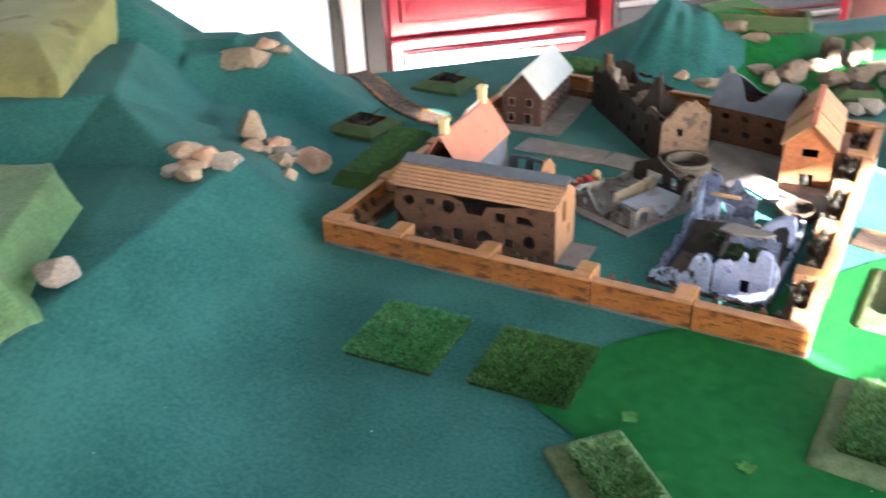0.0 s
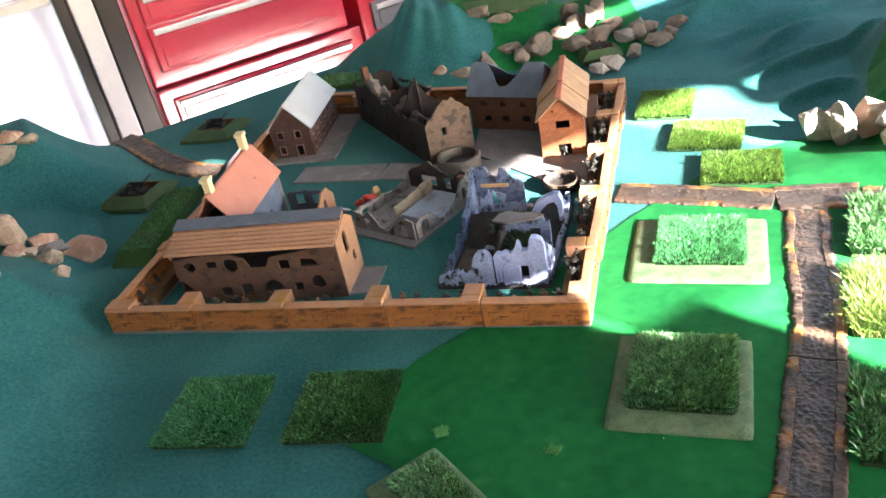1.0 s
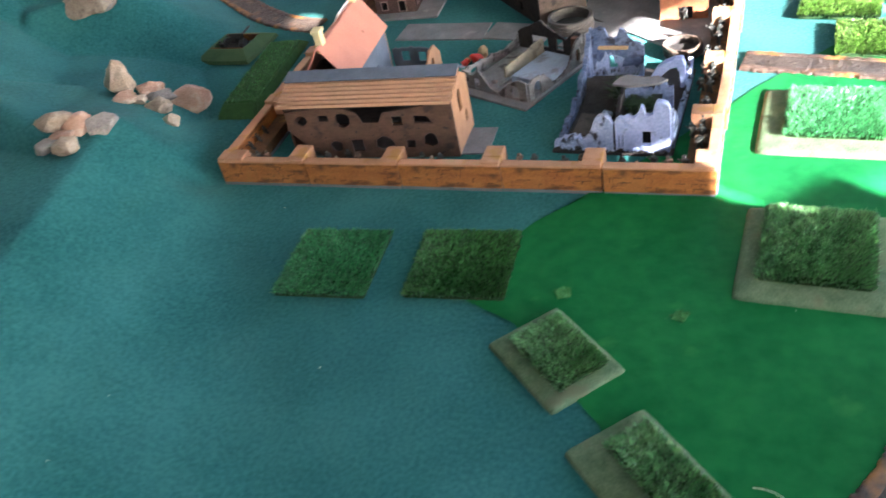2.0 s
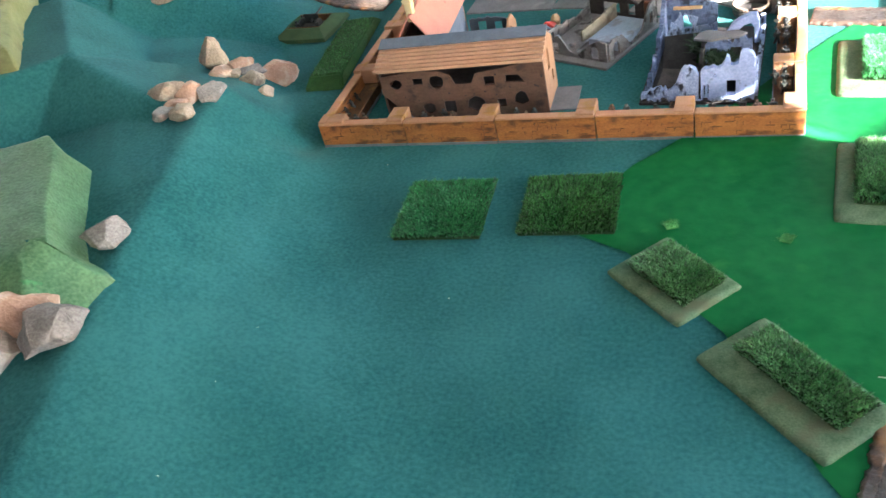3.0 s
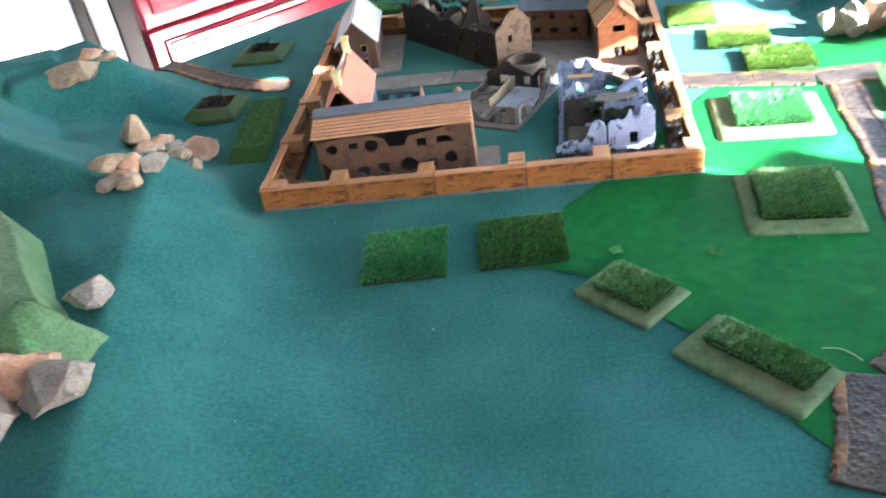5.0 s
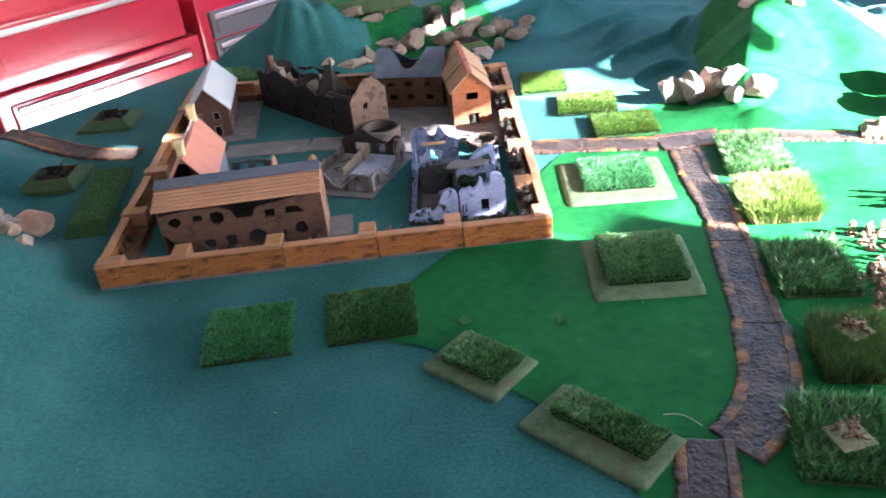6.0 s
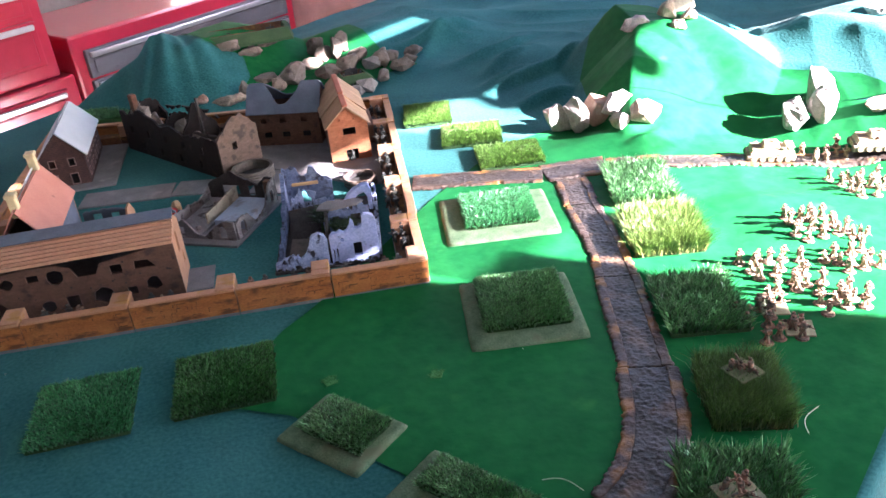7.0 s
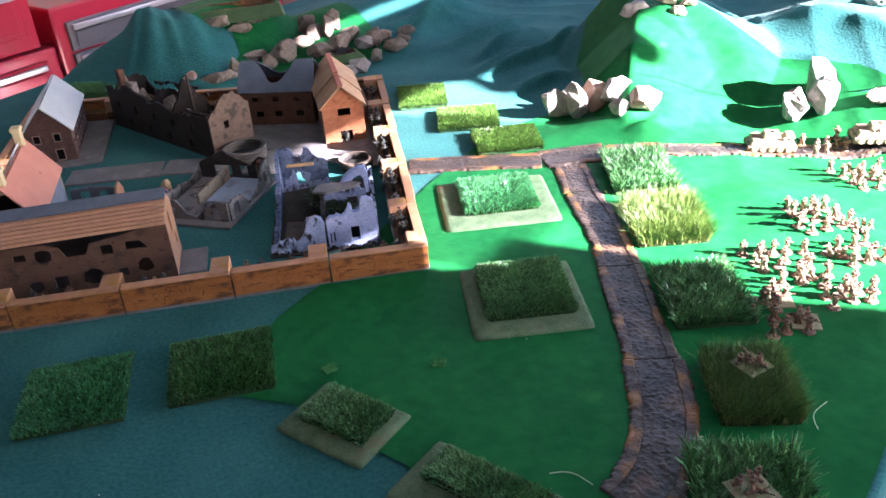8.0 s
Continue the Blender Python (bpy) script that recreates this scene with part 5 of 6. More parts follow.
for k in range(16):
    s = rng.uniform(0.005, 0.010)
    ob = new("rubble", rock_mesh("rubble", M["blue"] if k % 3 else M["char"], (s * 1.3, s, s * 0.7), 1370 + k))
    ob.parent, ob.location = bl, (-0.064 + 0.0085 * k, -0.110 + rng.uniform(-0.002, 0.004), 0.004)

# round stone well heads, as stacked rings
for x, y, r, n_r, mt, lb in ((0.385, 0.426, 0.034, 4, "rope", "round grey stepped stone tower stump"), (0.558, 0.332, 0.026, 3, "char", "round charred stone ring with pale rim")):
    e = thing("stone_ring", lb, "model ruin", x, y, 0.003, 10, group="stone rings in the town")
    for k in range(n_r):
        bm = bmesh.new()
        sides = 26
        prof = ((1.0, 0), (1.04, 0.0025), (1.0, 0.0055), (0.86, 0.0055), (0.86, 0))
        rings = [[bm.verts.new((r * (1 + 0.02 * math.sin(k * 2 + i * 1.3)) * q * math.cos(2 * math.pi * i / sides), r * q * math.sin(2 * math.pi * i / sides), h + 0.0048 * k)) for q, h in prof] for i in range(sides)]
        for i in range(sides):
            for j in range(5):
                bm.faces.new((rings[i][j], rings[(i + 1) % sides][j], rings[(i + 1) % sides][(j + 1) % 5], rings[i][(j + 1) % 5]))
        part("ring", bm, M["ruinend"] if (mt == "char" and k == 2) else M[mt], e)
    part("floor_plate", rod(bmesh.new(), (0, 0, 0), (0, 0, 0.004), r * 0.85, sides=24), M["char"], e)


# ---- grass tiles ----
def turf(x, y, rz, w, d, material, seed, tall=0.0075, count=11000, lean=(0.10, -0.22), label="", thick=0.0040):
    e = thing("grass_tile", label, "grass tile", x, y, height(x, y) + 0.003, rz, group="loose grass tiles")
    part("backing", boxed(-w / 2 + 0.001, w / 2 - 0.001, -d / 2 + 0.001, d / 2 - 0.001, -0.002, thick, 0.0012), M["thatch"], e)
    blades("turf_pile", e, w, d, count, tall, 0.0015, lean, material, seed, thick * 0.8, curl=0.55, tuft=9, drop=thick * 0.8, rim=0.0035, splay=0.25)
    return e


turf(0.226, -0.149, 3, 0.106, 0.108, M["grass"], 1, label="square of bright green artificial grass on the cloth")
turf(0.373, -0.138, 3, 0.108, 0.106, M["grassd"], 2, tall=0.0068, label="square of dark green artificial grass on the cloth")
for k, (x, y, rz, w, d) in enumerate(((0.705, 0.602, -6, 0.088, 0.110), (0.764, 0.468, -8, 0.104, 0.098), (0.804, 0.349, -4, 0.106, 0.094))):
    turf(x, y, rz, w, d, M["grassy"], 5 + k, tall=0.0072, count=9000, label="rectangle of yellow-green artificial grass beside the rampart")


def field(x, y, rz, w, d, gw, gd, material, seed, label, off=(0.0, 0.0), high=0.012, count=9000):
    """A grass block glued on a thin flocked board with worn, sloping edges."""
    e = thing("grass_field", label, "model field", x, y, height(x, y) + 0.003, rz, group="grass fields on bases")
    rng = random.Random(seed)
    bm = bmesh.new()
    rings = []
    for inset, z in ((0.0, -0.002), (0.0004, 0.0012), (0.0022, 0.0031), (0.0060, 0.0041), (0.0130, 0.0043)):
        ring = []
        for (x0, y0), (x1, y1) in zip(((-1, -1), (1, -1), (1, 1), (-1, 1)), ((1, -1), (1, 1), (-1, 1), (-1, -1))):
            for k in range(14):
                q = k / 14
                px, py = x0 + (x1 - x0) * q, y0 + (y1 - y0) * q
                round_off = 1 - 0.018 * max(0.0, abs(px) + abs(py) - 1.86) / 0.14
                jig = 0.0006 * noise.noise(Vector((px * 9, py * 9, seed))) + 0.0003 * noise.noise(Vector((px * 31, py * 31, seed)))
                ring.append(bm.verts.new((px * round_off * (w / 2 - inset) + jig, py * round_off * (d / 2 - inset) + jig, z + (0.0004 * noise.noise(Vector((px * 17, py * 17, seed + z * 900))) if z > 0.002 else 0))))
        rings.append(ring)
    for a, b in zip(rings, rings[1:]):
        for i in range(len(a)):
            bm.faces.new((a[i], a[(i + 1) % len(a)], b[(i + 1) % len(a)], b[i]))
    bm.faces.new(rings[-1])
    part("base", bm, M["padbase"], e, "painted green-grey base board", smooth=True)
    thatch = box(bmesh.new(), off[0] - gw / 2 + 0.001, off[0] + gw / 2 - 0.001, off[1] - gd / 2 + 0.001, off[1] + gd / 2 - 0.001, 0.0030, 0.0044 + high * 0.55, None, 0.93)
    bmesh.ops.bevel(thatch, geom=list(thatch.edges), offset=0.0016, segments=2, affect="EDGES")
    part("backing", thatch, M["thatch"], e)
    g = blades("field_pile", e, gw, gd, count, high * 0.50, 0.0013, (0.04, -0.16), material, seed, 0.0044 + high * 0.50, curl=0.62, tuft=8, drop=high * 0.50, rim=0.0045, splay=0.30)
    g.location = (off[0], off[1], 0)
    return e


field(0.714, -0.098, -4.5, 0.134, 0.142, 0.100, 0.108, M["grassm"], 21, "raised grass field on a green-grey base board", (0.002, 0.007), 0.015, 14000)
field(0.740, 0.146, -4.0, 0.158, 0.142, 0.104, 0.104, M["grass"], 22, "raised bright grass field on a pale base board", (0.002, 0.010), 0.013, 12000)
field(0.494, -0.257, -44, 0.105, 0.080, 0.078, 0.054, M["grassm"], 23, "small grass field on a green-grey base board", (0.002, 0.004), 0.012, 6500)
field(0.600, -0.384, -46, 0.144, 0.080, 0.112, 0.042, M["grassm"], 24, "long grass field on a green-grey base board", (0.002, 0.010), 0.013, 7000)


def tall_grass(x, y, rz, w, d, tall, material, seed, label, count=2600, wide=0.0016, splay=0.35, tuft=0, curl=0.34):
    e = thing("tall_grass", label, "grass clump", x, y, height(x, y) + 0.003, rz, group="tall grass along the road")
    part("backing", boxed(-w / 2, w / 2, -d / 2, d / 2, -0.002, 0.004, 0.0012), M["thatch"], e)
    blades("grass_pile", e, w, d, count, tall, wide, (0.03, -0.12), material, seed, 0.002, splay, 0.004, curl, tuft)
    return e


tall_grass(0.958, 0.172, -10, 0.088, 0.125, 0.019, M["grassm"], 31, "bushy green grass block beside the road", 5600, 0.0019, 0.12, 9, 0.75)
tall_grass(0.933, 0.018, -8, 0.086, 0.104, 0.027, M["grasst"], 32, "tall yellow-green dry grass clump beside the road", 11000, 0.0009, 0.25, 0, 0.30)
tall_grass(0.906, -0.152, -8, 0.086, 0.108, 0.021, M["grassm"], 33, "thick dark green grass block beside the road", 5400, 0.0018, 0.16, 9, 0.72)
tall_grass(0.880, -0.312, -12, 0.072, 0.090, 0.029, M["grasso"], 34, "tall olive grass clump carrying a gun crew base", 12500, 0.0009, 0.06, 0, 0.26)
tall_grass(0.816, -0.436, -15, 0.092, 0.100, 0.024, M["grassm"], 35, "thick green grass block carrying a gun crew base", 5200, 0.0020, 0.12, 9, 0.62)


# ---- roads ----
def road(pts, width, seed, label):
    """A bendy flexible road piece on the cloth: bed and two lumpy verges."""
    rng = random.Random(seed)
    pts = np.array(pts, float)
    d = np.r_[0, np.cumsum(np.hypot(*np.diff(pts, axis=0).T))]
    k = max(12, int(d[-1] / 0.0018))
    s = np.linspace(0, d[-1], k)
    deg = min(3, len(pts) - 1)
    fx, fy = np.polyfit(d, pts[:, 0], deg), np.polyfit(d, pts[:, 1], deg)
    x, y = np.polyval(fx, s), np.polyval(fy, s)
    tx, ty = np.gradient(x), np.gradient(y)
    ln = np.hypot(tx, ty)
    px, py = -ty / ln, tx / ln
    e = thing("road_piece", label, "model road", group="road pieces")
    def wander(i, c):
        v = Vector((s[i] * 60, seed * 3.1 + c * 7, 0))
        return 0.0026 * noise.noise(v) + 0.0026 * noise.noise(v * 3.7) + 0.0012 * noise.noise(v * 9)

    def cobble(xx, yy, size):
        near = noise.voronoi(Vector((xx / size, yy / size, seed)))[0]
        return min(1.0, (near[1] - near[0]) * 1.8)

    def strip(name, offs, material, rough):
        bm = bmesh.new()
        top, low = [], []
        for i in range(k):
            row_t, row_l = [], []
            for q, (o, h) in enumerate(offs):
                w = o * width + (wander(i, 0 if o < 0 else 1) if abs(o) > 0.45 else 0.4 * wander(i, 3 if o < 0 else 4) if abs(abs(o) - 0.30) < 0.03 else 0)
                xx, yy = x[i] + px[i] * w, y[i] + py[i] * w
                zz = height(xx, yy)
                if rough:
                    lump = h * (0.85 + 0.25 * cobble(xx, yy, 0.017)) + 0.0010 * noise.noise(Vector((xx * 140, yy * 140, seed)))
                else:
                    lump = h + 0.0016 * cobble(xx, yy, 0.0056) + 0.0005 * noise.noise(Vector((xx * 60, yy * 60, seed))) - 0.0009
                row_t.append(bm.verts.new((xx, yy, zz + 0.0025 + max(lump, 0.0005))))
                row_l.append(bm.verts.new((xx, yy, zz + 0.0006)))
            top.append(row_t)
            low.append(row_l)
        m = len(offs)
        for i in range(k - 1):
            for q in range(m - 1):
                bm.faces.new((top[i][q], top[i + 1][q], top[i + 1][q + 1], top[i][q + 1]))
            bm.faces.new((low[i][0], low[i + 1][0], top[i + 1][0], top[i][0]))
            bm.faces.new((top[i][m - 1], top[i + 1][m - 1], low[i + 1][m - 1], low[i][m - 1]))
        for i in (0, k - 1):
            for q in range(m - 1):
                bm.faces.new((low[i][q], top[i][q], top[i][q + 1], low[i][q + 1]))
        part(name, bm, material, e, smooth=True)

    strip("roadbed", [(-0.31 + 0.62 * i / 20, 0.0022) for i in range(21)], M["roadbed"], False)
    side = [(0.50, 0.0007), (0.475, 0.0022), (0.44, 0.0030), (0.40, 0.0031), (0.36, 0.0030), (0.325, 0.0030), (0.298, 0.0030)]
    strip("verge", [(-o, h) for o, h in side], M["verge"], True)
    strip("verge", side[::-1], M["verge"], True)
    return e


RD = "dark brown textured flexible road piece"
road([(0.638, 0.306), (0.74, 0.285), (0.838, 0.262)], 0.052, 1, RD)
road([(0.840, 0.262), (0.89, 0.262), (0.938, 0.258)], 0.058, 2, RD + " at the junction")
road([(0.940, 0.256), (1.07, 0.222), (1.20, 0.180), (1.40, 0.118)], 0.046, 3, RD)
road([(0.872, 0.230), (0.868, 0.185), (0.861, 0.141)], 0.050, 4, RD + " at the junction")
road([(0.861, 0.139), (0.858, 0.05), (0.843, -0.062)], 0.051, 5, RD)
road([(0.843, -0.064), (0.826, -0.16), (0.811, -0.240)], 0.056, 6, RD)
road([(0.811, -0.242), (0.794, -0.31), (0.771, -0.362), (0.744, -0.400), (0.717, -0.420)], 0.064, 7, RD + ", curved")
road([(0.692, -0.408), (0.675, -0.475), (0.652, -0.542)], 0.058, 8, RD)
road([(-0.070, 0.475), (-0.15, 0.500), (-0.23, 0.545), (-0.31, 0.610), (-0.395, 0.668)], 0.050, 9, RD + " climbing the mound")


# ---- foam hills and gun pits ----
def carved_hill(name, corners, spine, material, label, seed):
    """A block of foam cut with a knife: each corner has a place on the upper edge and one at the foot, with flat cuts between."""
    rng = random.Random(seed)
    per, bm = 9, bmesh.new()
    cx, cy = sum(c[0] for c in corners) / len(corners), sum(c[1] for c in corners) / len(corners)
    back, tip, cz = Vector(spine[0][:2]), Vector(spine[1][:2]), spine[0][2]
    rim, foot, heart = [], [], []
    for a, b in zip(corners, corners[1:] + corners[:1]):
        for k in range(per):
            q = k / per
            rim.append(Vector((a[0] + (b[0] - a[0]) * q, a[1] + (b[1] - a[1]) * q, a[2] + (b[2] - a[2]) * q)))
            fx, fy = a[3] + (b[3] - a[3]) * q, a[4] + (b[4] - a[4]) * q
            foot.append(Vector((fx, fy, height(fx, fy) - 0.008)))
            t = max(0.0, min(1.0, (rim[-1].xy - back).dot(tip - back) / (tip - back).length_squared))
            heart.append(back.lerp(tip, t))
    rings = []
    for q in (0.0, 0.25, 0.5, 0.72, 0.90):
        rings.append([f.lerp(r, q) for f, r in zip(foot, rim)])
    for q, sink in ((0.0, 0.0012), (0.035, 0.0), (0.10, 0.0), (0.24, 0.0), (0.42, 0.0), (0.62, 0.0), (0.82, 0.0)):
        rings.append([Vector((r.x + (c.x - r.x) * q, r.y + (c.y - r.y) * q, r.z + (cz - r.z) * min(1, q * 1.5) - sink)) for r, c in zip(rim, heart)])
    made = []
    for k, ring in enumerate(rings):
        row = []
        for p in ring:
            wob = noise.noise(p * 34 + Vector((seed, 0, 0))) * 0.0032 + noise.noise(p * 95) * 0.0013
            away = Vector((p.x - cx, p.y - cy, 0)).normalized()
            row.append(bm.verts.new(p + away * wob * (1.0 if k < 7 else 0.3) + Vector((0, 0, wob * (0.8 if k > 4 else 0.1)))))
        made.append(row)
    for a, b in zip(made, made[1:]):
        for i in range(len(a)):
            bm.faces.new((a[i], a[(i + 1) % len(a)], b[(i + 1) % len(a)], b[i]))
    bmesh.ops.contextual_create(bm, geom=made[-1])
    for _ in range(9):                            # nicks of the knife and torn bits along the edges
        v = rng.choice(made[5])
        v.co.z -= rng.uniform(0.002, 0.005)
    hill = single(name, bm, material, label, "model hill", smooth=True)
    return hill


carved_hill("foam_hill", [
    (-0.392, -0.262, 0.152, -0.430, -0.245), (-0.238, -0.206, 0.158, -0.252, -0.180), (-0.208, -0.231, 0.157, -0.200, -0.203), (-0.134, -0.338, 0.158, -0.130, -0.318),
    (-0.086, -0.402, 0.154, -0.084, -0.368), (-0.045, -0.402, 0.113, -0.030, -0.390), (-0.046, -0.438, 0.108, -0.036, -0.446), (-0.076, -0.460, 0.138, -0.085, -0.472),
    (-0.158, -0.457, 0.152, -0.188, -0.484), (-0.205, -0.447, 0.150, -0.310, -0.452), (-0.262, -0.362, 0.157, -0.440, -0.366), (-0.345, -0.302, 0.155, -0.448, -0.305)],
    ((-0.30, -0.30, 0.159), (-0.115, -0.405)), M["hill"], "carved foam hill painted patchy green", 3)
carved_hill("foam_hill", [
    (-0.418, -0.040, 0.194, -0.405, -0.052), (-0.480, 0.040, 0.200, -0.468, 0.032), (-0.545, 0.120, 0.208, -0.531, 0.111), (-0.618, 0.235, 0.226, -0.605, 0.238),
    (-0.690, 0.325, 0.250, -0.688, 0.344), (-0.860, 0.310, 0.256, -0.880, 0.330), (-0.980, 0.050, 0.236, -1.000, 0.050), (-0.800, -0.180, 0.206, -0.810, -0.200),
    (-0.562, -0.095, 0.197, -0.562, -0.112), (-0.500, -0.074, 0.195, -0.500, -0.090), (-0.446, -0.052, 0.193, -0.445, -0.066)],
    ((-0.780, 0.100, 0.232), (-0.600, 0.060)), M["hillold"], "old foam slab hill painted yellowish olive", 6)


def gun(parent, s=1.0):
    """A small dark field gun."""
    g = part("gun_carriage", boxed(-0.012 * s, 0.012 * s, -0.006 * s, 0.006 * s, 0.004, 0.009, 0.001), M["dark"], parent)
    part("barrel", rod(bmesh.new(), (0, 0, 0.010 * s), (0.004 * s, 0.034 * s, 0.017 * s), 0.0018 * s, 0.0012 * s), M["dark"], g)
    part("shield", boxed(-0.011 * s, 0.011 * s, 0.007 * s, 0.008 * s, 0.004, 0.019 * s, 0.0004), M["dark"], g)
    for sx in (-1, 1):
        part("wheel", rod(bmesh.new(), (sx * 0.0135 * s, 0, 0.0075 * s), (sx * 0.0155 * s, 0, 0.0075 * s), 0.0075 * s, sides=14), M["dark"], g)
        part("trail", rod(bmesh.new(), (sx * 0.003, -0.004, 0.006), (sx * 0.009 * s, -0.030 * s, 0.002), 0.0014 * s), M["dark"], g)
    return g


def gun_pit(x, y, rz, w, d, hw, hd, high, label, z=None, crew=True):
    e = thing("gun_pit", label, "gun pit", x, y, height(x, y) + 0.001 if z is None else z, rz, group="gun pits")
    bm = bmesh.new()
    loops = []
    for a, b, h in ((w / 2, d / 2, -0.001), (w / 2 * 0.97, d / 2 * 0.97, 0.005), (hw / 2 * 1.12, hd / 2 * 1.15, high), (hw / 2, hd / 2, high), (hw / 2 * 0.95, hd / 2 * 0.95, 0.003)):
        pts = []
        for q in range(24):
            t = 2 * math.pi * q / 24
            r = 1 / max(abs(math.cos(t)), abs(math.sin(t))) ** 0.85
            pts.append(bm.verts.new((a * r * math.cos(t) + noise.noise(Vector((q, h * 300, x))) * 0.001, b * r * math.sin(t), h)))
        loops.append(pts)
    for r in range(4):
        for q in range(24):
            bm.faces.new((loops[r][q], loops[r][(q + 1) % 24], loops[r + 1][(q + 1) % 24], loops[r + 1][q]))
    part("bank", bm, M["pitbase"], e, smooth=False)
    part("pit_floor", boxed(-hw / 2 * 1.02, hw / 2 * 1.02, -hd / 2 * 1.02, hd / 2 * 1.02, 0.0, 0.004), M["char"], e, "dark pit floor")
    for s in (-1, 1):
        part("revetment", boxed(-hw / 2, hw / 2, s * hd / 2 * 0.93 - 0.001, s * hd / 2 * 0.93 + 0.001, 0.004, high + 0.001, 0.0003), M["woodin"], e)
    if crew:
        gun(e, 1.3)
    return e


gun_pit(-0.193, 0.392, -3, 0.112, 0.112, 0.066, 0.056, 0.015, "green flocked gun pit with a black field gun", 0.003)
gun_pit(-0.172, 0.668, -3, 0.118, 0.112, 0.066, 0.054, 0.015, "green flocked gun pit with a black field gun")
emp = gun_pit(0.368, 1.050, 6, 0.200, 0.120, 0.166, 0.064, 0.022, "long green flocked trench holding two dark guns", crew=False)
for x in (-0.05, 0.05):
    gun(emp, 0.9).location = (x, -0.004, 0.003)
gun_pit(0.583, 0.868, 12, 0.085, 0.070, 0.048, 0.034, 0.018, "green flocked gun pit among the stones")

hed = thing("felt_hedge", "long dark green felt hedge beside the rampart", "model hedge", -0.082, 0.285, 0.002, 5.5)
bm = box(bmesh.new(), -0.034, 0.034, -0.128, 0.128, -0.001, 0.016, None, 0.80)
bmesh.ops.bevel(bm, geom=list(bm.edges), offset=0.003, segments=2, affect="EDGES")
part("block", bm, M["hedge"], hed)
blades("nap", hed, 0.050, 0.20, 4200, 0.004, 0.001, (0, 0), M["grassd"], 61, 0.0145)
hed2 = thing("felt_hedge", "flat green grass strip behind the rampart", "model hedge", 0.125, 0.862, 0.002, -8)
part("block", boxed(-0.150, 0.150, -0.034, 0.034, 0.0, 0.010, 0.002), M["hedge"], hed2)
blades("nap", hed2, 0.295, 0.064, 4500, 0.008, 0.0011, (0, 0), M["grassm"], 62, 0.009)

for k, (x, y, w) in enumerate(((0.486, -0.172, 0.013), (0.599, -0.192, 0.012))):
    scrap = thing("flock_scrap", "scrap of pale green flock lying on the cloth", "scrap", x, y, height(x, y) + 0.0034, 20 + 50 * k, group="flock scraps")
    part("backing", boxed(-w / 2, w / 2, -w / 2, w / 2, 0.0, 0.0008, 0.0003), M["flock"], scrap)
    blades("flock", scrap, w, w, 260, 0.0016, 0.0009, (0, 0), M["flock"], 640 + k, 0.0006, 0.6)

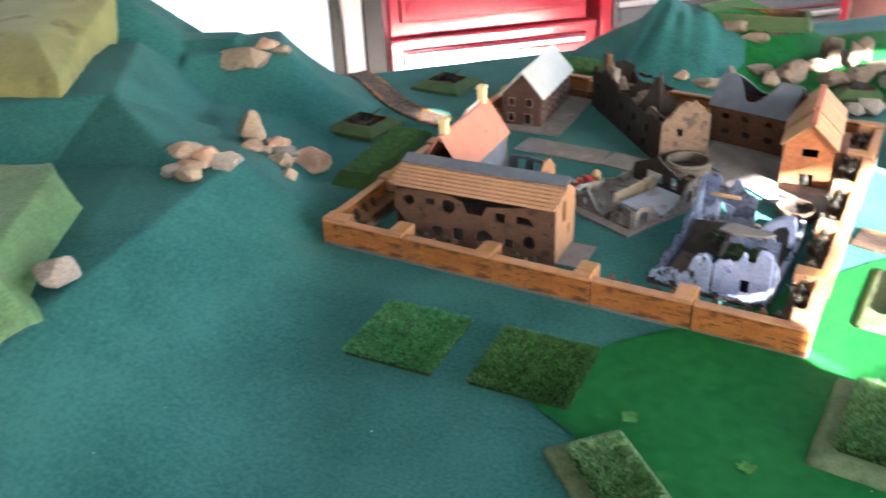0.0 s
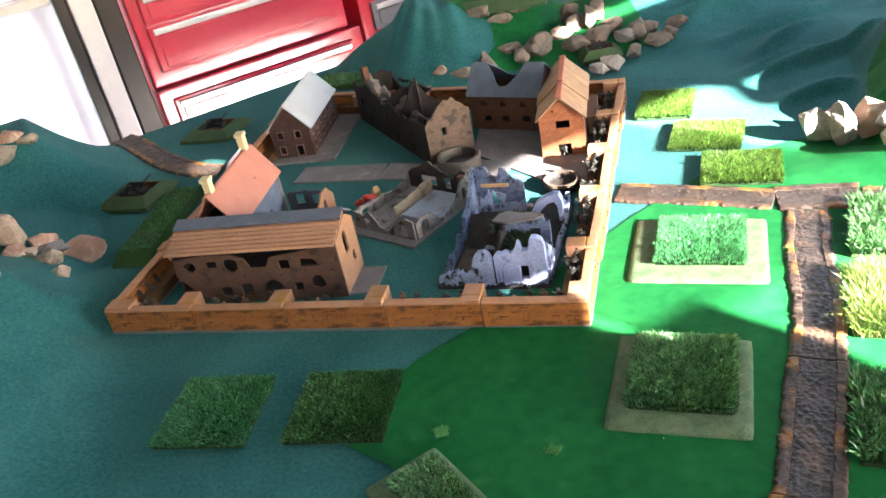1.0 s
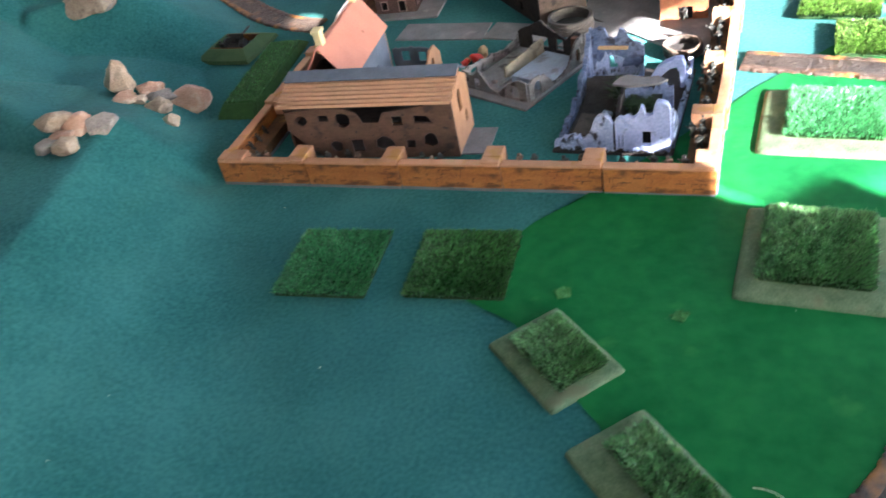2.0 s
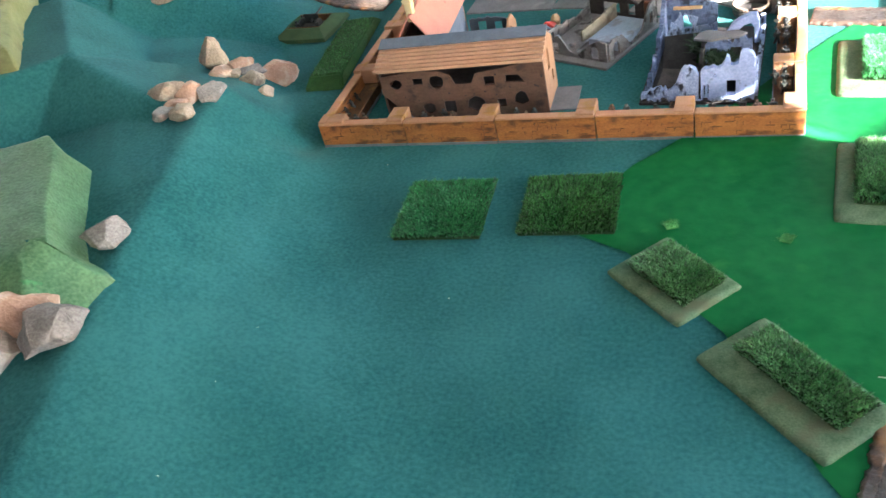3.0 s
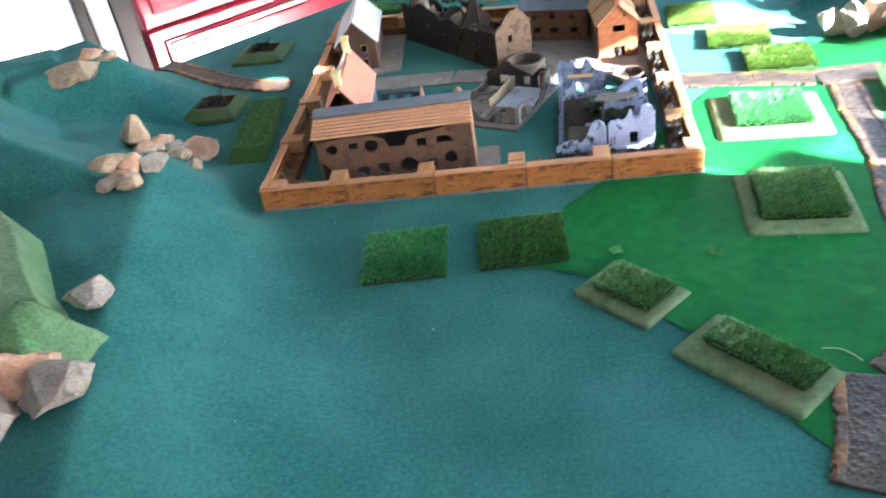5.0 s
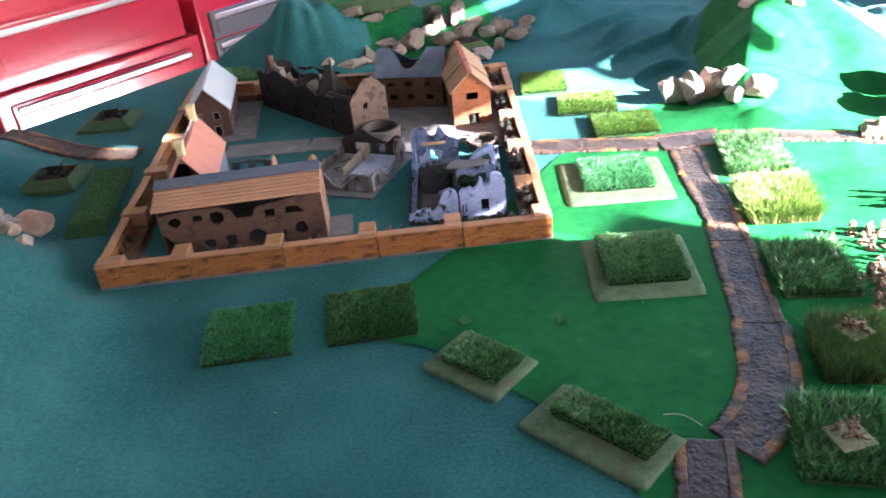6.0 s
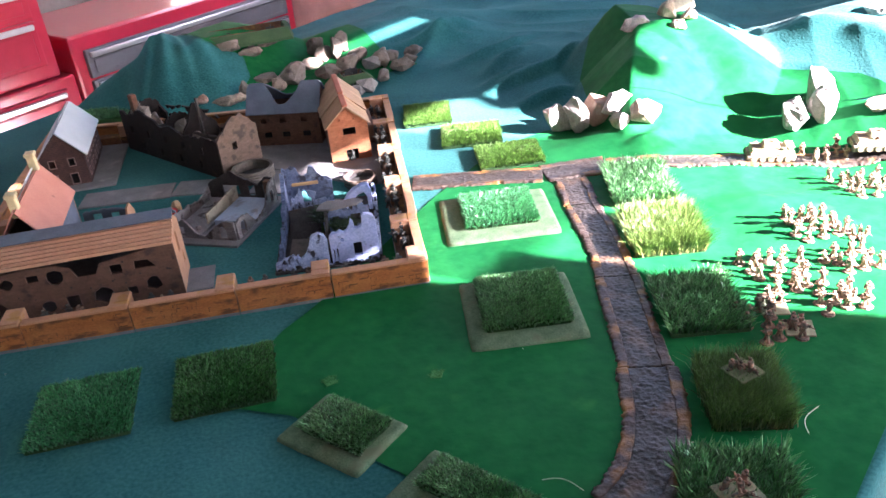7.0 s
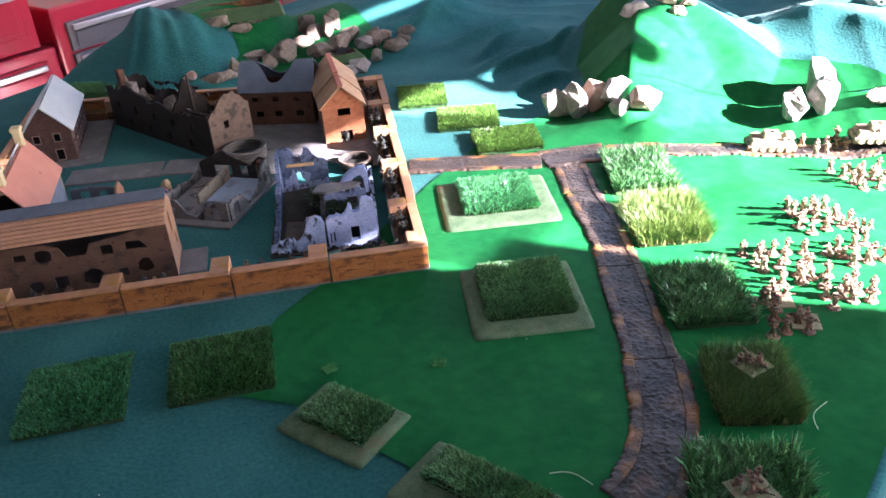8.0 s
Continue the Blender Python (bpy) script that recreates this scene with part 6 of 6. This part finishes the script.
# ---- stones ----
STONES = [  # x, y, length, width, height, turn, kind
    (-0.426, 0.335, 0.138, 0.064, 0.052, 15, "t"), (-0.392, 0.384, 0.048, 0.036, 0.026, 11, "p"), (-0.366, 0.392, 0.042, 0.030, 0.022, 47, "t"),
    (-0.222, 0.130, 0.050, 0.042, 0.080, 25, "t"), (-0.200, 0.103, 0.038, 0.030, 0.022, 16, "p"), (-0.206, 0.164, 0.056, 0.042, 0.036, 20, "p"), (-0.182, 0.150, 0.054, 0.034, 0.024, 16, "g"), (-0.158, 0.113, 0.050, 0.036, 0.028, 5, "t"), (-0.183, 0.110, 0.032, 0.024, 0.022, 30, "t"), (-0.154, 0.172, 0.076, 0.052, 0.050, 28, "p"), (-0.122, 0.090, 0.034, 0.026, 0.022, 0, "t"),
    (-0.121, -0.034, 0.050, 0.030, 0.030, 42, "g"), (-0.146, -0.046, 0.044, 0.034, 0.032, 30, "p"), (-0.174, -0.053, 0.056, 0.036, 0.032, 22, "t"), (-0.162, -0.093, 0.042, 0.030, 0.026, -6, "g"), (-0.128, -0.094, 0.040, 0.030, 0.024, 15, "t"), (-0.150, -0.074, 0.036, 0.026, 0.024, 20, "p"),
    (-0.068, -0.347, 0.054, 0.042, 0.036, 25, "g"), (-0.092, -0.464, 0.086, 0.042, 0.062, 12, "p"), (-0.052, -0.478, 0.082, 0.054, 0.046, 38, "g"), (-0.112, -0.505, 0.074, 0.058, 0.056, 35, "g"),
    (-0.206, -0.490, 0.044, 0.030, 0.028, 10, "g"), (-0.272, -0.470, 0.056, 0.040, 0.036, 20, "p"), (-0.318, -0.440, 0.044, 0.034, 0.034, 0, "p"),
    (0.084, -0.688, 0.046, 0.042, 0.036, 10, "p"), (-0.150, -0.718, 0.065, 0.060, 0.050, 30, "p"), (0.128, -0.664, 0.016, 0.014, 0.010, 0, "t"),
    (0.916, 0.434, 0.058, 0.052, 0.060, 10, "g"), (0.942, 0.420, 0.046, 0.050, 0.074, 40, "g"), (0.982, 0.432, 0.050, 0.050, 0.070, 70, "p"), (1.010, 0.398, 0.060, 0.046, 0.050, 20, "g"), (0.996, 0.346, 0.040, 0.032, 0.036, 0, "g"), (1.034, 0.342, 0.060, 0.050, 0.052, 30, "t"),
    (1.262, 0.272, 0.056, 0.050, 0.066, 20, "g"), (1.300, 0.262, 0.046, 0.045, 0.070, 60, "g"), (1.312, 0.306, 0.066, 0.058, 0.078, 10, "g"), (1.372, 0.232, 0.060, 0.030, 0.026, 0, "t"), (1.420, 0.205, 0.050, 0.034, 0.026, 40, "t"),
    (0.326, 0.995, 0.052, 0.036, 0.032, 10, "t"), (0.363, 1.026, 0.050, 0.036, 0.034, 35, "t"), (0.368, 0.992, 0.056, 0.036, 0.030, 20, "t"), (0.403, 1.036, 0.050, 0.038, 0.034, 0, "t"), (0.431, 1.064, 0.046, 0.034, 0.030, 40, "t"),
    (0.458, 0.906, 0.088, 0.060, 0.056, 8, "t"), (0.500, 0.958, 0.060, 0.042, 0.032, 30, "t"), (0.535, 0.906, 0.064, 0.046, 0.034, 15, "t"), (0.578, 0.922, 0.058, 0.048, 0.046, 50, "t"), (0.512, 1.022, 0.046, 0.040, 0.062, 25, "t"), (0.530, 0.980, 0.062, 0.046, 0.040, 70, "t"), (0.556, 0.976, 0.046, 0.032, 0.060, 40, "t"), (0.574, 0.996, 0.042, 0.032, 0.056, 60, "t"), (0.604, 0.950, 0.046, 0.036, 0.040, 10, "t"),
    (0.629, 0.912, 0.048, 0.038, 0.040, 20, "g"), (0.655, 0.926, 0.062, 0.046, 0.050, 75, "t"), (0.668, 0.946, 0.062, 0.032, 0.034, 5, "t"), (0.693, 0.888, 0.060, 0.046, 0.036, 30, "t"), (0.716, 0.922, 0.036, 0.030, 0.028, 0, "t"), (0.731, 0.968, 0.052, 0.036, 0.034, 25, "t"),
    (0.611, 0.806, 0.050, 0.042, 0.034, 10, "g"), (0.648, 0.852, 0.038, 0.034, 0.032, 50, "t"), (0.585, 0.786, 0.038, 0.030, 0.028, 0, "g"),
    (0.397, 0.918, 0.058, 0.036, 0.022, 10, "t"), (0.424, 0.884, 0.038, 0.036, 0.040, 40, "t"), (0.362, 0.853, 0.044, 0.032, 0.050, 20, "t"), (0.321, 0.820, 0.064, 0.030, 0.024, 4, "t"), (0.338, 0.836, 0.050, 0.026, 0.020, 12, "t"), (0.268, 0.822, 0.036, 0.026, 0.022, 0, "p"),
    (1.110, 0.590, 0.066, 0.050, 0.030, 30, "g"), (1.175, 0.590, 0.046, 0.040, 0.040, 10, "t"), (1.205, 0.570, 0.044, 0.038, 0.030, 50, "t"), (1.175, 0.548, 0.034, 0.030, 0.026, 0, "t"), (1.215, 0.625, 0.060, 0.045, 0.045, 0, "t"), (1.560, 0.520, 0.090, 0.050, 0.026, 20, "g"),
]
KIND = {"t": ("rock_t", "tan broken pebble lying on the cloth"), "g": ("rock_g", "grey angular stone lying on the cloth"), "p": ("rock_p", "pinkish brown stone lying on the cloth")}
for k, (x, y, l, w, h, rz, kind) in enumerate(STONES):
    ob = new("stone", rock_mesh("stone", M["rock_d" if y > 0.84 and x < 0.9 and kind == "t" else KIND[kind][0]], (l * 1.06, w * 1.08, h * 1.06), 700 + k))
    low = min(height(x + a * l * 0.3, y + b * w * 0.3) for a in (-1, 0, 1) for b in (-1, 0, 1))
    ob.matrix_basis = pose(x, y, (low + height(x, y)) / 2 + 0.001, 0, 0, rz)
    tagged(ob, "brown-grey broken rock heaped behind the rampart" if y > 0.84 and x < 0.9 and kind == "t" else KIND[kind][1], "stone", "loose stones")

# ---- tanks ----
def tank(x, y, rz):
    e = thing("toy_tank", "sand-coloured toy tank standing on the road", "toy tank", x, y, height(x, y) + 0.0055, rz, group="toy tanks")
    bm = box(bmesh.new(), -0.032, 0.034, -0.012, 0.012, 0.005, 0.012)
    box(bm, -0.034, 0.030, -0.018, 0.018, 0.012, 0.0185, None, 0.88)
    part("hull", bm, M["tank"], e)
    t = part("turret", boxed(-0.014, 0.014, -0.011, 0.011, 0.0186, 0.028, 0.003, None, 0.75, 2), M["tank"], e)
    part("barrel", rod(bmesh.new(), (0.010, 0, 0.0235), (0.030, 0, 0.0242), 0.0014, 0.001), M["tank"], t)
    part("hatch", rod(bmesh.new(), (-0.004, 0.003, 0.028), (-0.004, 0.003, 0.030), 0.004, 0.0035, 10), M["tank"], t)
    for s in (-1, 1):
        tr = part("track", boxed(-0.036, 0.036, s * 0.0155 - 0.0035, s * 0.0155 + 0.0035, 0.0, 0.0118, 0.0045, segments=3), M["track"], e)
        for q in range(5):
            part("wheel", rod(bmesh.new(), (-0.024 + 0.012 * q, s * 0.0188, 0.0055), (-0.024 + 0.012 * q, s * 0.0198, 0.0055), 0.0045, sides=10), M["tank"], tr)
    r = random.Random(int(x * 1000))
    for _ in range(5):
        lump = new("stowage", rock_mesh("stowage", M["figbase"] if r.random() < 0.6 else M["figbrown"], (r.uniform(0.006, 0.011), r.uniform(0.005, 0.009), r.uniform(0.004, 0.007)), r.randrange(999)))
        lump.parent, lump.location = e, (r.uniform(-0.026, 0.020), r.choice((-0.013, 0.013)), 0.0183)
    part("stowage", boxed(-0.033, -0.020, -0.012, 0.012, 0.0186, 0.0235, 0.0015), M["figbase"], e)
    return e


tank(1.176, 0.195, 160)
tank(1.318, 0.150, 160)
tank(1.385, 0.118, 158)


# ---- toy figures, kept as plain shapes ----
def figure_bm(style, based=True):
    bm = bmesh.new()
    z = 0.0
    if based:
        rod(bm, (0, 0, 0), (0, 0, 0.0018), 0.0088, 0.0076, 12)
        z = 0.0018
    if style == "stand":
        rod(bm, (-0.0030, -0.0016, z), (-0.0011, 0, z + 0.0095), 0.0019, 0.0021, 6)
        rod(bm, (0.0034, 0.0026, z), (0.0011, 0, z + 0.0095), 0.0019, 0.0021, 6)
        rod(bm, (0, -0.0002, z + 0.0085), (0, 0.0010, z + 0.0175), 0.0030, 0.0040, 7)
        box(bm, -0.0026, 0.0026, -0.0050, -0.0024, z + 0.0115, z + 0.0170, None, 0.8)
        ball(bm, (0, 0.0016, z + 0.0200), 0.0022)
        ball(bm, (0, 0.0014, z + 0.0213), 0.0029, (1, 1.1, 0.55))
        rod(bm, (0.0040, 0.0010, z + 0.0165), (0.0030, 0.0052, z + 0.0130), 0.0014, 0.0011, 5)
        rod(bm, (-0.0040, 0.0010, z + 0.0165), (-0.0010, 0.0058, z + 0.0140), 0.0014, 0.0011, 5)
        rod(bm, (0.0042, 0.0030, z + 0.0105), (-0.0040, 0.0085, z + 0.0185), 0.0009, 0.0006, 5)
    elif style == "kneel":
        rod(bm, (-0.003, -0.003, z + 0.001), (0.001, 0.002, z + 0.006), 0.0024, 0.002, 6)
        rod(bm, (0, 0, z + 0.005), (0, 0.001, z + 0.012), 0.0032, 0.0034, 7)
        ball(bm, (0, 0.002, z + 0.0148), 0.0025)
        rod(bm, (0.001, -0.002, z + 0.011), (0.001, 0.010, z + 0.013), 0.0008, 0.0006, 5)
    else:
        rod(bm, (0, -0.008, z + 0.0015), (0, 0.002, z + 0.003), 0.002, 0.0032, 7)
        ball(bm, (0, 0.005, z + 0.0042), 0.0024)
        rod(bm, (0.001, 0.002, z + 0.0035), (0.001, 0.013, z + 0.0042), 0.0008, 0.0006, 5)
    bmesh.ops.scale(bm, vec=(0.87, 0.87, 0.87), verts=bm.verts)
    return bm


def figures(spots, style, material, label, seed, group, based=True):
    rng = random.Random(seed)
    first = None
    for x, y, z in spots:
        m = pose(x, y, z, 0, 0, rng.uniform(60, 200))
        if first is None:
            first = single("toy_figure", figure_bm(style, based), M[material], label, "toy figure", m, group)
        else:
            copy_thing(first, m)


rng = random.Random(77)


def scatter(cx, cy, rx, ry, n, gap=0.0135):
    out = []
    for _ in range(4000):
        x, y = cx + rng.uniform(-rx, rx), cy + rng.uniform(-ry, ry)
        if all(math.hypot(x - a, y - b) > gap for a, b, _ in out):
            out.append((x, y, height(x, y) + 0.0024))
        if len(out) == n:
            break
    return out


for k, (cx, cy, rx, ry, n) in enumerate(((1.025, -0.118, 0.036, 0.040, 18), (1.058, -0.190, 0.028, 0.022, 10), (1.118, -0.032, 0.036, 0.034, 17), (1.112, -0.122, 0.028, 0.026, 10), (1.245, 0.060, 0.034, 0.034, 15))):
    spots = scatter(cx, cy, rx, ry, n)
    figures(spots[: n * 2 // 3], "stand", "figtan", "tan toy soldier shape on a round base", 500 + k, "tan toy figures")
    figures(spots[n * 2 // 3:], "kneel", "figtan", "tan kneeling toy figure on a round base", 520 + k, "tan toy figures")
figures(scatter(0.962, -0.208, 0.026, 0.034, 10, 0.013), "stand", "figbrown", "brown toy figure standing on the cloth", 540, "brown toy figures")
figures(scatter(1.255, 0.172, 0.035, 0.018, 8, 0.013), "stand", "figtan", "tan toy figure walking beside the tanks", 541, "tan toy figures")


def crew_base(x, y, z, rz, s, material, seed, n=6):
    e = thing("crew_base", "square base carrying small brown crew shapes", "toy base", x, y, z, rz, group="crew bases")
    part("plate", boxed(-s / 2, s / 2, -s / 2, s / 2, 0, 0.0018, 0.0004), M["figbase"], e)
    r = random.Random(seed)
    for k in range(n):
        bm = figure_bm("kneel" if k % 2 else "prone", False)
        bmesh.ops.transform(bm, matrix=pose(r.uniform(-s * 0.32, s * 0.32), r.uniform(-s * 0.32, s * 0.32), 0.0018, 0, 0, r.uniform(0, 360)), verts=bm.verts)
        part("crew_shape", bm, M[material], e)
    part("gun_barrel", rod(bmesh.new(), (-0.002, -0.004, 0.006), (0.006, 0.016, 0.009), 0.0014, 0.001), M[material], e)
    return e


crew_base(0.884, -0.302, 0.0275, 20, 0.030, "figbrown", 1)
crew_base(0.810, -0.446, 0.0245, 10, 0.034, "figbrown", 2)
crew_base(0.990, -0.222, 0.0026, -20, 0.030, "figbrown", 3)
crew_base(0.984, -0.178, 0.0026, -15, 0.030, "figbrown", 4)
crew_base(1.155, -0.070, 0.0026, -20, 0.034, "figtan", 5)
crew_base(1.300, 0.045, 0.0026, -20, 0.030, "figtan", 6)

# dark figures behind the ramparts
inside = [(0.024 + 0.013 * k, 0.025) for k in range(4)] + [(0.150 + 0.014 * k, 0.024) for k in range(4)] + [(0.278 + 0.012 * k, 0.025) for k in range(3)] + [(0.400 + 0.018 * k, 0.024) for k in range(5)] + [(0.518 + 0.017 * k, 0.025) for k in range(5)]
figures([(x, y + rng.uniform(-0.004, 0.004), 0.0178) for x, y in inside[::2]], "stand", "dark", "dark toy figure behind the rampart", 560, "dark toy figures", False)
figures([(x, y + rng.uniform(-0.004, 0.004), 0.0178) for x, y in inside[1::4]], "kneel", "figtan", "tan toy figure behind the rampart", 567, "dark toy figures", False)
figures([(x, y + rng.uniform(-0.004, 0.004), 0.0178) for x, y in inside[3::4]], "stand", "figbrown", "brown toy figure behind the rampart", 568, "dark toy figures", False)
side = [(0.598 + 0.0006 * k, 0.045 + 0.0215 * k) for k in range(27) if k % 6]
figures([(x - 0.004, y + 0.008, 0.0178) for x, y in side[::2]], "kneel", "figbrown", "brown toy figure behind the rampart", 566, "dark toy figures", False)
figures([(x - 0.011, y + 0.004, 0.0178) for x, y in side[1::2]], "stand", "dark", "dark toy figure crowding behind the rampart", 571, "dark toy figures", False)
figures([(x + 0.005, y + 0.011, 0.0178) for x, y in side[::3]], "kneel", "figtan", "pale toy figure behind the rampart", 572, "dark toy figures", False)
figures([(x, y, 0.0178) for x, y in side], "stand", "dark", "dark toy figure behind the rampart", 561, "dark toy figures", False)
figures([(0.020, 0.055 + 0.02 * k, 0.0178) for k in range(3)], "kneel", "dark", "dark toy figure behind the rampart", 562, "dark toy figures", False)
figures([(-0.193 + dx, 0.392 + dy, 0.0052) for dx, dy in ((-0.018, 0.012), (0.019, -0.012), (-0.02, -0.012))], "stand", "dark", "dark toy gunner in the pit", 563, "dark toy figures", False)
figures([(-0.172 + dx, 0.668 + dy, 0.0052) for dx, dy in ((-0.018, 0.012), (0.019, -0.012))], "stand", "dark", "dark toy gunner in the pit", 564, "dark toy figures", False)
figures([(0.546, 0.442, 0.0034), (0.553, 0.438, 0.0034)], "stand", "dark", "dark toy figure in the doorway", 565, "dark toy figures", False)

# threads and lint on the cloth
for k, (x, y, rz, ln) in enumerate(((0.927, -0.357, 52, 0.042), (0.682, -0.378, -30, 0.038))):
    pts = [Vector((ln * (q / 8 - 0.5), 0.006 * math.sin(q * 0.45), 0.0012)) for q in range(9)]
    bm = bmesh.new()
    for a, b in zip(pts, pts[1:]):
        rod(bm, a, b, 0.0004, sides=5)
    single("thread", bm, M["pale"], "pale loose thread lying on the cloth", "thread", pose(x, y, height(x, y) + 0.0026, 0, 0, rz))
for k in range(18):
    x, y = rng.uniform(0.0, 0.95), rng.uniform(-0.68, -0.02)
    if 0.14 < x < 0.44 and -0.22 < y:
        continue
    s = rng.uniform(0.0004, 0.0010)
    single("lint", ball(bmesh.new(), (0, 0, 0), s, (1.6, 0.8, 0.5), 1), M["pale"], "tiny pale speck of lint on the cloth", "lint", pose(x, y, height(x, y) + 0.0024 + s * 0.3, 0, 0, rng.uniform(0, 180)), group="lint on the cloth")
